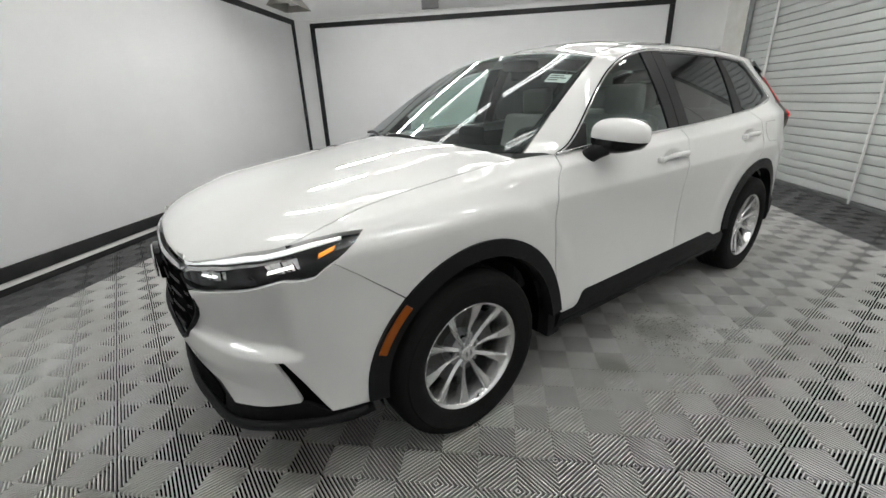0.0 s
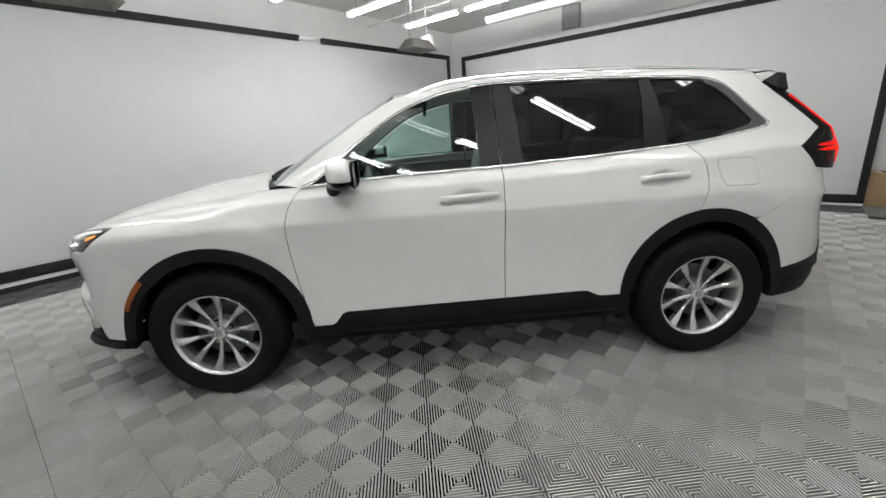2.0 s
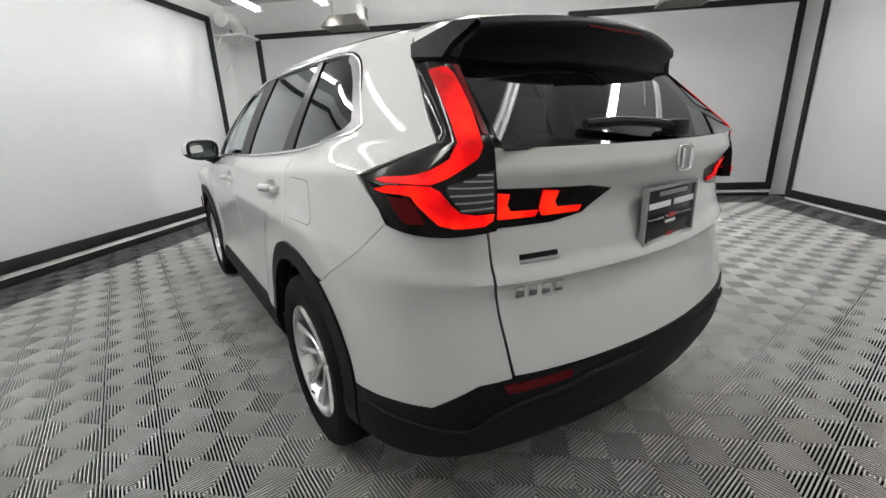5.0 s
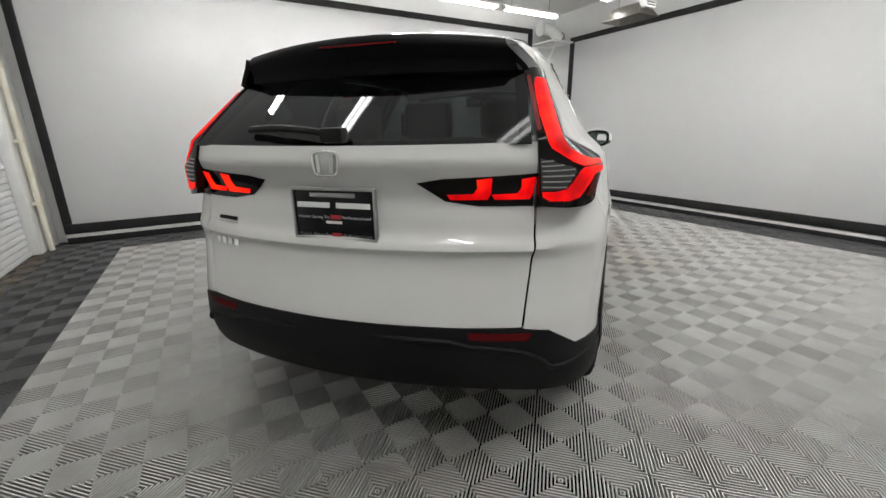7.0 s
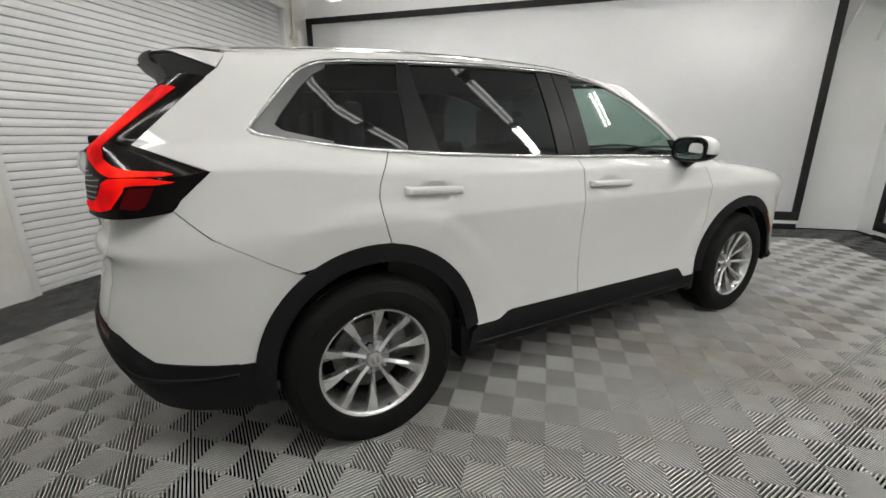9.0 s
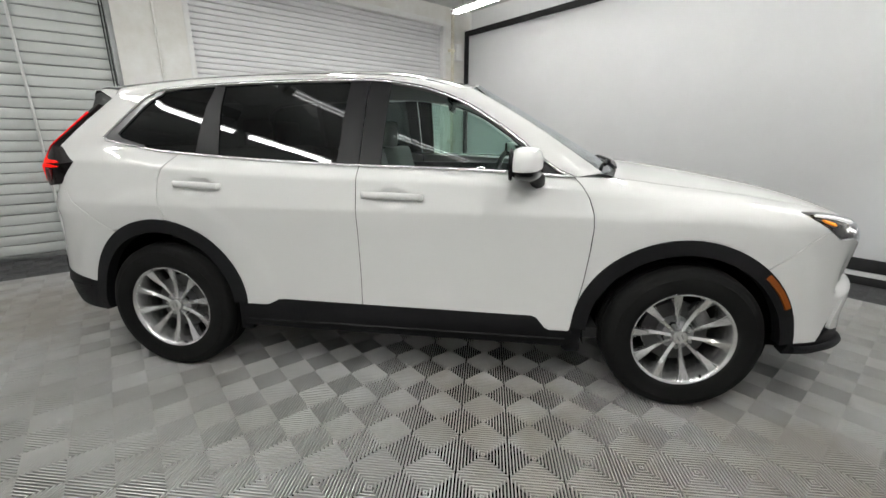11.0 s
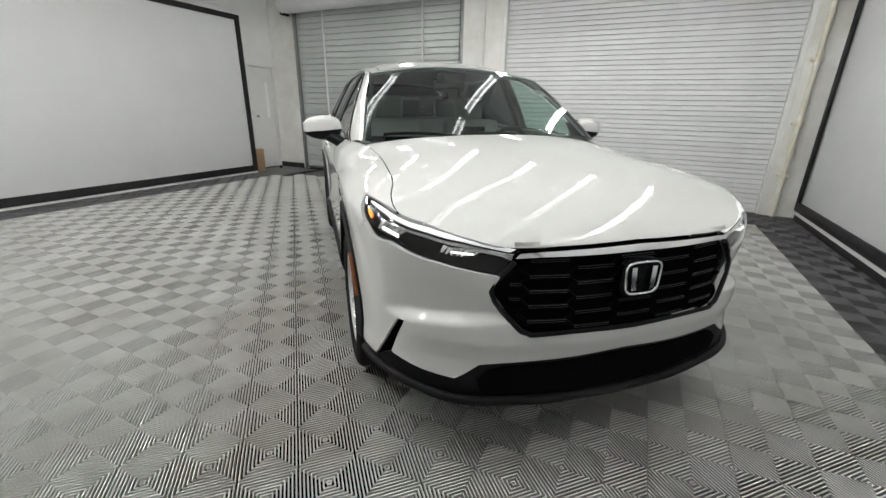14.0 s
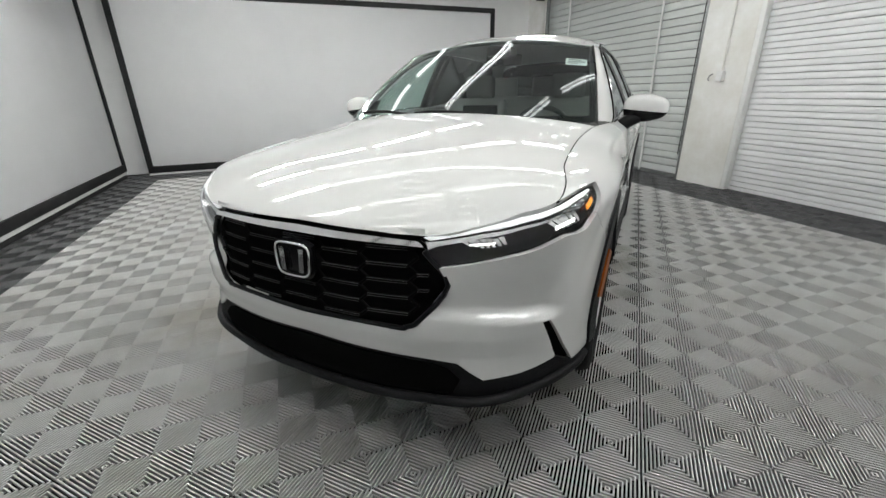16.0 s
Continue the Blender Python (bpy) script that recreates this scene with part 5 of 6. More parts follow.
for side in (1, -1):
    f = mirrored(shell, side)
    hl = part("headlight", panel(f, LAMP_F, 0.05, 0.03, -0.022, 0.0), LAMPBLACK, car, "lit headlight with dark inner housing")
    c = part("lens", panel(f, LAMP_F, 0.05, 0.03, 0.0, 0.02), LENS, hl, "clear lens", 60)
    c.visible_shadow = False
    drl = [(0.47, 1.050), (0.56, 1.098), (0.65, 1.128), (0.80, 1.126), (0.89, 1.100), (0.962, 1.083), (1.06, 1.071), (1.15, 1.058), (1.15, 1.050), (1.06, 1.054), (0.962, 1.060), (0.88, 1.074), (0.80, 1.095), (0.66, 1.094), (0.57, 1.062), (0.49, 1.018)]
    part("daylight_strip", solid_panel(f, drl, 0.05, 0.03, -0.004, 0.008), DRL, hl, "bright daylight strip along the upper edge")
    part("chrome_blade", solid_panel(f, [(0.475, 0.992), (0.57, 1.036), (0.66, 1.068), (0.80, 1.069), (0.88, 1.050), (0.95, 1.039), (0.95, 1.026), (0.88, 1.034), (0.80, 1.048), (0.66, 1.03), (0.57, 0.985), (0.485, 0.935)], 0.05, 0.03, -0.008, 0.01), CHROME, hl, "chrome blade below the strip")
    # two reflector bowls with fanned facets
    for s0, v0, w, k in ((0.665, 0.985, 0.075, 7), (0.955, 0.995, 0.058, 6)):
        for i in range(k):
            u = (i + 0.5) / k
            c, h = s0 + w * (2 * u - 1), w / k * 0.92
            top, low = v0 + 0.034 + 0.006 * math.sin(2.3 * i), v0 - 0.030 - 0.014 * math.sin(math.pi * u)
            facet = [(c - h - 0.010, top), (c + h - 0.010, top + 0.003), (c + h * 0.5 + 0.022 - 0.02 * u, low), (c - h * 0.5 + 0.022 - 0.02 * u, low)]
            part("reflector_facet", solid_panel(f, facet, 0.02, 0.02, -0.013 + 0.003 * (i % 3), 0.008), CHROME, hl, "chrome reflector facet")
        part("led", solid_panel(f, [(s0 - 0.05, v0 - 0.028), (s0 + 0.03, v0 - 0.022), (s0 + 0.035, v0 - 0.006), (s0 - 0.045, v0 - 0.010)], 0.02, 0.02, -0.004, 0.002), BEAM, hl, "lit element")
    part("divider", solid_panel(f, [(0.77, 1.05), (0.81, 1.05), (0.86, 0.93), (0.80, 0.925)], 0.03, 0.02, -0.009, 0.008), LAMPBLACK, hl, "dark divider")
    part("turn_lamp", solid_panel(f, [(1.068, 0.992), (1.118, 1.012), (1.126, 1.028), (1.072, 1.012)], 0.02, 0.02, -0.005, 0.008), AMBER_LIT, hl, "amber turn lamp")
    # tail lamp: one smoked lens wrapped round the corner and up the pillar
    f2 = mirrored(tail_lens, side)
    tl = part("tail_light", panel(f2, [(0, 0), (0.5, 0), (1, 0), (1, 0.25), (1, 0.55), (1, 1), (0.5, 1), (0, 1), (0, 0.55), (0, 0.25)], 0.08, 0.05, 0.004, 0.03), LAMPBLACK, car, "smoked tail light with lit red band", 50)
    band = [(0.292, 0.906), (0.379, 0.764), (0.427, 0.651), (0.425, 0.57), (0.505, 0.51), (0.566, 0.446), (0.502, 0.374), (0.406, 0.331), (0.214, 0.292), (0.18, 0.266), (0.245, 0.262), (0.383, 0.279), (0.513, 0.287), (0.597, 0.292), (0.674, 0.336), (0.753, 0.407), (0.83, 0.469), (0.835, 0.523), (0.835, 0.575), (0.869, 0.702), (0.854, 0.80), (0.809, 0.883), (0.714, 0.921)]
    part("red_band", panel(f2, band, 0.08, 0.05, 0.008, 0.006), RED_GLOW, tl, "glowing red upper band", 60)
    hook = [(0.608, 0.280), (0.475, 0.274), (0.279, 0.247), (0.175, 0.222), (0.269, 0.219), (0.418, 0.230), (0.493, 0.225), (0.505, 0.185), (0.548, 0.129), (0.596, 0.073), (0.712, 0.051), (0.912, 0.046), (0.971, 0.072), (0.978, 0.113), (0.866, 0.118), (0.777, 0.135), (0.732, 0.181), (0.691, 0.252)]
    part("red_band", panel(f2, hook, 0.08, 0.04, 0.008, 0.006), RED_GLOW, tl, "glowing red lower hook", 60)
    part("red_lens", panel(f2, [(0.457, 0.212), (0.281, 0.200), (0.274, 0.088), (0.304, 0.059), (0.498, 0.075), (0.482, 0.166)], 0.08, 0.05, 0.0065, 0.003), RED_DARK, tl, "unlit dark red lens", 60)
    part("red_lens", panel(f2, [(0.90, 0.60), (0.975, 0.60), (0.975, 0.95), (0.86, 0.95), (0.875, 0.80)], 0.08, 0.05, 0.0062, 0.002), RED_DARK, tl, "unlit dark red lens", 60)
    for k in range(6):
        b0 = 0.145 + 0.042 * k
        a1 = 0.775 - 0.02 * min(k, 3) + 0.075 * max(k - 3, 0)
        part("clear_rib", panel(f2, [(0.975, b0), (a1, b0 + 0.002), (a1 + 0.004, b0 + 0.012), (0.975, b0 + 0.011)], 0.08, 0.05, 0.0065, 0.003), SATIN, tl, "clear reversing lamp rib", 60)
    part("rib_bed", panel(f2, [(0.985, 0.395), (0.70, 0.290), (0.79, 0.135), (0.985, 0.125)], 0.08, 0.05, 0.0052, 0.002), CABIN, tl, "grey reversing lamp bed", 60)
    # inner lamp on the tailgate
    gl = part("gate_light", solid_panel(f, [(5.285, 1.004), (5.48, 1.005), (5.593, 1.017), (5.685, 1.062), (5.60, 1.072), (5.285, 1.081)], 0.04, 0.03, 0.004, 0.02), LAMPBLACK, gate, "smoked tailgate lamp")
    for s0 in (5.288, 5.437):
        seg = [(s0, 1.074), (s0 + 0.050, 1.070), (s0 + 0.046, 1.050), (s0 + 0.060, 1.036), (s0 + 0.148, 1.034), (s0 + 0.138, 1.021), (s0 + 0.012, 1.021), (s0 + 0.001, 1.036)]
        part("red_band", solid_panel(f, seg, 0.03, 0.02, 0.008, 0.006), RED_GLOW, gl, "glowing red hook")

# ---- grille, chrome bar and badges ----
gr = [(0.0, 0.606), (0.37, 0.608), (0.425, 0.62), (0.458, 0.650), (0.550, 0.797), (0.515, 0.875), (0.473, 0.94), (0.0, 0.956)]
full = gr + [(-s, v) for s, v in gr[::-1][1:-1]]
back = part("grille", panel(shell, full, 0.05, 0.03, -0.028, 0), DEEP, car, "black honeycomb grille")
edge = smooth_line([shell(s, v) + Vector((-0.002, 0, 0)) for s, v in [(0.473, 0.93), (0.548, 0.797), (0.456, 0.652), (0.415, 0.62), (0.36, 0.611), (0, 0.609), (-0.36, 0.611), (-0.415, 0.62), (-0.456, 0.652), (-0.548, 0.797), (-0.473, 0.93)]], 4)
part("grille_rim", pipe(edge, 0.009, 6), CLAD, back, "gloss black grille rim", 60)


def inside(s, v):
    lim = np.interp(v, [0.615, 0.65, 0.797, 0.87, 0.94], [0.36, 0.44, 0.53, 0.49, 0.45])
    return abs(s) < lim and 0.612 < v < 0.945


# long staggered hexagons: a flat bar with a bright upper edge in every column, slanted bars between
PITCH_S, FLAT, PITCH_V = 0.172, 0.140, 0.066
comb, lines = bmesh.new(), bmesh.new()


def comb_bar(p, q, r, back_off, bm):
    if inside(*p) and inside(*q):
        rod(shell(*p) + Vector((back_off, 0, 0)), shell(*q) + Vector((back_off, 0, 0)), r, 6, bm)


for col in range(-3, 4):
    for row in range(-1, 6):
        c, v0 = col * PITCH_S, 0.634 + row * PITCH_V + (0.5 * PITCH_V if col % 2 == 0 else 0)
        a, b = c - FLAT / 2, c + FLAT / 2
        for i in range(4):
            p, q = (a + FLAT * i / 4, v0), (a + FLAT * (i + 1) / 4, v0)
            comb_bar(p, q, 0.0065, -0.016, comb)
            comb_bar((p[0], v0 + 0.006), (q[0], v0 + 0.006), 0.0016, -0.008, lines)
            comb_bar((p[0], v0 - 0.003), (q[0], v0 - 0.003), 0.0013, -0.008, lines)
        for dv in (-0.5, 0.5):
            comb_bar((b, v0), (c + PITCH_S - FLAT / 2, v0 + dv * PITCH_V), 0.006, -0.017, comb)
part("honeycomb", comb, DEEP, back, "gloss black honeycomb bars")
tagged(part("highlight_edge", lines, SATIN_DARK, back), "thin dull edges on the honeycomb", kind="stuff")
cb = [(0.0, 1.060), (0.25, 1.038), (0.38, 1.016), (0.455, 0.995), (0.473, 0.945), (0.25, 0.957), (0.0, 0.962)]
part("chrome_bar", solid_panel(shell, cb + [(-s, v) for s, v in cb[::-1][1:-1]], 0.05, 0.02, 0.004, 0.02), CHROME, back, "chrome bar across the nose")
part("nose_gap", panel(shell, [(q, V_HOOD(abs(q))) for q in np.linspace(-0.46, 0.46, 21)] + [(0.47, 1.0), (0.0, 1.03), (-0.47, 1.0)], 0.05, 0.03, -0.022, 0), DEEP, back, "dark gap below the hood edge")


def badge(at, w, h, parent):
    """A chrome rounded frame with two slanted bars."""
    t = 0.0048
    loop = []
    for i in range(40):
        a = math.tau * i / 40
        ca, sa = math.cos(a), math.sin(a)
        x = math.copysign(abs(ca) ** 0.45, ca) * w / 2
        y = math.copysign(abs(sa) ** 0.45, sa) * h / 2
        loop.append(Vector((0, x * (1 + 0.12 * y / h), y)))
    ob = part("badge", pipe(loop + loop[:2], t, 6), CHROME, parent, "chrome badge", 70)
    ob.matrix_basis = at
    for s in (1, -1):
        bm = prism([(s * w * 0.20, -h * 0.36), (s * w * 0.33, -h * 0.36), (s * w * 0.37, h * 0.36), (s * w * 0.23, h * 0.36)], "x", -0.006, 0.005)
        b = part("badge_bar", bm, CHROME, ob)
    return ob


badge(pose(2.322, 0, 0.775, 0, -3, 0), 0.145, 0.115, back)
part("badge_plate", prism([(0.085 * math.copysign(abs(math.cos(a)) ** 0.5, math.cos(a)), 0.775 + 0.07 * math.copysign(abs(math.sin(a)) ** 0.5, math.sin(a))) for a in np.linspace(0, math.tau, 28, endpoint=False)], "x", 2.295, 2.314), GLOSSBLACK, back, "black badge plate")
badge(pose(-2.306, 0, 1.163, 0, 0, 0), 0.088, 0.076, gate)

# number plate carrier with a dark dealer plate: lettering as plain bars
pl = part("plate", box((-2.283, -0.152, 0.912), (-2.273, 0.152, 1.078), 0.004), GLOSSBLACK, gate, "black dealer plate in a silver frame")
WHITEBAR = material("white_print", (0.75, 0.75, 0.75), 0.5)
REDBAR = material("red_print", (0.45, 0.02, 0.03), 0.5)
for lo, hi, mat in (((-0.138, 1.016), (-0.012, 1.034), WHITEBAR), ((0.012, 1.016), (0.138, 1.034), WHITEBAR), ((-0.030, 0.962), (0.030, 0.971), WHITEBAR), ((-0.028, 0.978), (0.012, 0.992), REDBAR), ((-0.024, 0.918), (0.012, 0.930), REDBAR)):
    part("print_bar", box((-2.2855, lo[0], lo[1]), (-2.2835, hi[0], hi[1])), mat, pl)


def lettering(text, y0, y1, z, mat):
    """A line of raised print on the plate, from y0 to y1 as read from behind the car."""
    cu = bpy.data.curves.new("print_line", "FONT")
    cu.body, cu.size = text, 0.0125
    tmp = new("print_line", cu)
    bpy.context.view_layer.update()
    me = bpy.data.meshes.new_from_object(tmp)
    bpy.data.objects.remove(tmp)
    xs = [v.co.x for v in me.vertices]
    k = (y1 - y0) / (max(xs) - min(xs))
    for v in me.vertices:
        v.co = (-2.2856, y0 + (v.co.x - min(xs)) * k, z + v.co.y)
    me.materials.append(mat)
    ob = new("print_line", me)
    ob.parent = pl
    return ob


for text, a, b in (("You're Going To", 0.138, 0.016), ("The Way You're Treated", -0.032, -0.138)):
    lettering(text, a, b, 0.980, WHITEBAR)
    lettering(text, a, b, 0.919, SATIN)
for lo, hi in (((-0.158, 1.074), (0.158, 1.084)), ((-0.158, 0.906), (0.158, 0.914)), ((-0.158, 0.914), (-0.150, 1.074)), ((0.150, 0.914), (0.158, 1.074))):
    part("plate_frame", box((-2.289, lo[0], lo[1]), (-2.271, hi[0], hi[1]), 0.002), SATIN, pl, "silver plate frame")
part("plate_clip", box((-2.287, -0.085, 1.052), (-2.284, 0.085, 1.066), 0.001), SATIN, pl, "silver clip strip")
f = shell
for s0, s1, v0, v1, mat in ((5.372, 5.495, 0.937, 0.951, CABLE), (5.372, 5.50, 0.926, 0.931, SATIN)):
    part("dealer_emblem", solid_panel(f, [(s0, v0), (s1, v0), (s1, v1), (s0, v1)], 0.05, 0.03, 0.003, 0.003), mat, gate, "small dealer emblem as bars")
for s0 in (5.352, 5.394, 5.436, 5.478):
    part("model_emblem", solid_panel(f, [(s0, 0.840), (s0 + 0.026, 0.840), (s0 + 0.030, 0.870), (s0 + 0.004, 0.870)], 0.05, 0.03, 0.004, 0.004), CHROME, gate, "chrome model emblem")

# ---- mirrors ----
for side in (1, -1):
    def lump(cx, cy, cz, rx, ry, rz, e=2.6, keep=None):
        bm = bmesh.new()
        bmesh.ops.create_uvsphere(bm, u_segments=28, v_segments=18, radius=1)
        for v in bm.verts:
            n = sum(abs(q) ** e for q in v.co) ** (1 / e)
            q = v.co / n
            taper = 1 - 0.22 * max(0, q[1])
            v.co = (cx + rx * q[0] * taper - 0.02 * q[1], cy + ry * q[1], cz + rz * q[2] * taper)
        if keep is not None:
            bmesh.ops.bisect_plane(bm, geom=bm.verts[:] + bm.edges[:] + bm.faces[:], plane_co=(0, 0.98, keep[0]), plane_no=(0, keep[2], keep[1]), clear_inner=True)
        for v in bm.verts:
            v.co = m3(v.co, side)
        return bm
    mi = part("mirror", lump(0.565, 0.982, 1.186, 0.070, 0.116, 0.074, 3.0, keep=(1.170, 1, 0.10)), PAINT, car, "white door mirror with black lower shell", 60)
    part("lower_shell", lump(0.567, 0.982, 1.185, 0.069, 0.115, 0.075, 3.0, keep=(1.1705, -1, -0.10)), GLOSSBLACK, mi, "black lower shell", 60)
    foot = [m3(p, side) for p in ((0.62, 0.845, 1.085), (0.625, 0.872, 1.095), (0.62, 0.905, 1.118), (0.60, 0.945, 1.14))]
    part("foot", pipe(smooth_line(foot, 4), 0.036, 10), PILLARBLACK, mi, "black mirror foot", 60)
    gl = bmesh.new()
    loop = [gl.verts.new(m3((0.497, 0.972 + 0.088 * math.copysign(abs(math.cos(a)) ** 0.6, math.cos(a)), 1.184 + 0.057 * math.copysign(abs(math.sin(a)) ** 0.6, math.sin(a))), side)) for a in np.linspace(0, math.tau, 28, endpoint=False)]
    gl.faces.new(loop)
    bmesh.ops.solidify(gl, geom=gl.faces[:], thickness=0.012)
    part("mirror_glass", gl, material("mirror_glass", (0.30, 0.35, 0.35), 0.02, 1.0), mi, "mirror glass")
    rimp = [Vector(v) for v in [m3((0.497, 0.972 + 0.092 * math.copysign(abs(math.cos(a)) ** 0.6, math.cos(a)), 1.184 + 0.060 * math.copysign(abs(math.sin(a)) ** 0.6, math.sin(a))), side) for a in np.linspace(0, math.tau, 29)]]
    part("mirror_rim", pipe(rimp, 0.009, 6), GLOSSBLACK, mi, "black mirror rim", 60)

# ---- wheels ----
def lathe(profile, n, bm=None):
    """A profile of (y, radius) points turned round the y axis."""
    bm = bm or bmesh.new()
    rings = [[bm.verts.new((r * math.cos(math.tau * k / n), y, r * math.sin(math.tau * k / n))) for k in range(n)] for y, r in profile]
    for a, b in zip(rings, rings[1:]):
        for k in range(n):
            bm.faces.new((a[k], a[(k + 1) % n], b[(k + 1) % n], b[k]))
    return bm


def wheel():
    """Built with its outer face towards +y, the axle at the origin."""
    w = new("wheel")
    w.parent = car
    tagged(w, "ten-spoke machined alloy wheel with a black tyre")
    R = 0.366
    prof = [(-0.115, 0.236), (-0.118, 0.27), (-0.122, 0.32), (-0.112, 0.348), (-0.09, 0.361), (-0.06, R), (-0.058, R - 0.008), (-0.048, R - 0.008), (-0.046, R), (-0.022, R + 0.001), (-0.020, R - 0.008), (-0.010, R - 0.008), (-0.008, R + 0.001), (0.008, R + 0.001), (0.010, R - 0.008), (0.020, R - 0.008), (0.022, R + 0.001), (0.046, R), (0.048, R - 0.008), (0.058, R - 0.008), (0.06, R), (0.09, 0.361), (0.106, 0.352), (0.113, 0.342), (0.119, 0.325), (0.120, 0.318), (0.122, 0.316), (0.122, 0.285), (0.120, 0.27), (0.117, 0.25), (0.110, 0.238), (0.10, 0.234)]
    part("tyre", lathe(prof, 72), RUBBER, w, "black road tyre", 40)
    rim = [(0.098, 0.236), (0.106, 0.240), (0.110, 0.236), (0.106, 0.228), (0.095, 0.222), (0.05, 0.212), (-0.02, 0.205), (-0.10, 0.222)]
    part("rim", lathe(rim, 72), ALLOY, w, "silver rim", 40)
    part("brake_disc", lathe([(0.0, 0.06), (0.0, 0.155), (-0.022, 0.155), (-0.022, 0.06)], 48), DISC, w, "steel brake disc")
    part("backing", lathe([(-0.03, 0.0), (-0.03, 0.215)], 36), DEEP, w)
    part("caliper", box((-0.17, -0.03, -0.05), (-0.10, 0.03, 0.09), 0.015), DISC, w, "grey brake caliper")
    # ten spokes in mirrored pairs: deep tapered bars whose ridge crosses from one edge to the other
    prof = [(0.036, 0.0085, 0.070, -0.5), (0.075, 0.0095, 0.068, -0.45), (0.115, 0.0115, 0.073, -0.25), (0.145, 0.0145, 0.081, 0.15), (0.17, 0.0165, 0.088, 0.55), (0.20, 0.0185, 0.095, 0.7), (0.226, 0.020, 0.101, 0.75)]
    for turn in (-1, 1):
        spoke = bmesh.new()
        rings = []
        for r, h, y, k in prof:
            rings.append([spoke.verts.new((r, b, turn * a)) for b, a in ((y - 0.050, -h * 0.55), (y - 0.012, -h), (y - 0.007, -h * 0.92), (y, h * k - 0.0012), (y, h * k + 0.0012), (y - 0.008, h * 0.92), (y - 0.014, h), (y - 0.050, h * 0.55))])
        for a, b in zip(rings, rings[1:]):
            for k in range(8):
                spoke.faces.new((a[k], a[(k + 1) % 8], b[(k + 1) % 8], b[k]))
        spoke.faces.new(rings[0])
        spoke.faces.new(rings[-1][::-1])
        sm = mesh_of("spoke", spoke, 20)
        sm.materials.append(ALLOY)
        # a pocket on the low side near the rim, walled by a thin web
        web = bmesh.new()
        lo = [web.verts.new((r, y, turn * -a)) for r, y, a in ((0.165, 0.078, 0.0155), (0.195, 0.087, 0.023), (0.224, 0.098, 0.034))]
        up = [web.verts.new((r, y, turn * -a)) for r, y, a in ((0.165, 0.079, 0.0125), (0.195, 0.0885, 0.0195), (0.224, 0.100, 0.030))]
        for k in range(2):
            web.faces.new((lo[k], lo[k + 1], up[k + 1], up[k]))
        ext = bmesh.ops.extrude_face_region(web, geom=web.faces[:])["geom"]
        bmesh.ops.translate(web, verts=[v for v in ext if isinstance(v, bmesh.types.BMVert)], vec=(0, -0.03, 0))
        wm = mesh_of("spoke_web", web, 30)
        wm.materials.append(ALLOY)
        for k in range(5):
            for name, me in (("spoke", sm), ("spoke_web", wm)):
                o = new(name, me)
                o.parent = w
                o.rotation_euler = (0, radians(72 * k + turn * 17.5 + 90), 0)
    part("hub", lathe([(0.0, 0.083), (0.034, 0.080), (0.047, 0.074), (0.050, 0.060), (0.058, 0.046), (0.064, 0.040), (0.060, 0.038)], 50), ALLOY_DARK, w, "alloy hub", 35)
    cap = lathe([(0.060, 0.0378), (0.074, 0.0368), (0.079, 0.033), (0.0805, 0.024), (0.0805, 0.0)], 36)
    part("centre_cap", cap, ALLOY, w, "silver centre cap", 40)
    for s in (-1, 1):
        part("cap_mark", prism([(s * 0.007, -0.014), (s * 0.012, -0.013), (s * 0.014, 0.013), (s * 0.008, 0.014)], "y", 0.0800, 0.0818), ALLOY_DARK, w)
    for k in range(5):
        a = math.tau * k / 5 + math.pi / 2
        c, q = 0.060 * math.cos(a), 0.060 * math.sin(a)
        # solid black disc: the shade of a nut recess put in as colour
        part("nut_well", rod((c, 0.040, q), (c, 0.0535, q), 0.0155, 16), DEEP, w, "dark disc for the shade of the nut recess")
        part("lug_nut", rod((c, 0.050, q), (c, 0.068, q), 0.0095, 6, r2=0.0085), SATIN, w, "silver wheel nut")
    part("valve", rod((0.0, 0.098, -0.222), (0.0, 0.106, -0.212), 0.006, 8), CABLE, w, "tyre valve")
    return w


def clone(ob, parent, m):
    """A copy of a part with its sub-parts, sharing the meshes."""
    made = {}
    for o in (ob, *ob.children_recursive):
        made[o] = o.copy()
        scene.collection.objects.link(made[o])
        if o is not ob:
            made[o].parent = made[o.parent]
    made[ob].parent = parent
    made[ob].matrix_basis = m
    return made[ob]


w0 = wheel()
w0.matrix_basis = pose(1.35, 0.806, 0.366, 0, 8, 0)
clone(w0, car, pose(-1.35, 0.812, 0.366, 0, -22, 0))
clone(w0, car, pose(1.35, -0.806, 0.366, 0, 30, 180))
clone(w0, car, pose(-1.35, -0.812, 0.366, 0, 12, 180))

# ---- underbody and cabin ----
ub = part("underbody", box((-2.0, -0.62, 0.22), (2.05, 0.62, 0.30), 0.03), DEEP, car, "dark underbody")
box_ = box((0.98, -0.48, 0.30), (2.08, 0.48, 0.90), 0.04)
part("engine_bay", box_, DEEP, car, "dark engine bay")
part("boot_wall", box((-2.08, -0.48, 0.30), (-1.3, 0.48, 0.98), 0.04), CABIN, car, "dark luggage floor")
part("cabin_floor", box((-1.3, -0.82, 0.30), (0.98, 0.82, 0.36), 0.01), CABIN, car, "dark cabin floor")
for side in (1, -1):
    part("door_lining", box((-1.25, side * 0.79, 0.36), (0.78, side * 0.82, 1.085), 0.01), CABIN, car, "dark door lining")
    part("boot_lining", box((-2.0, side * 0.70, 0.9), (-1.25, side * 0.74, 1.19), 0.01), CABIN, car, "dark boot lining")
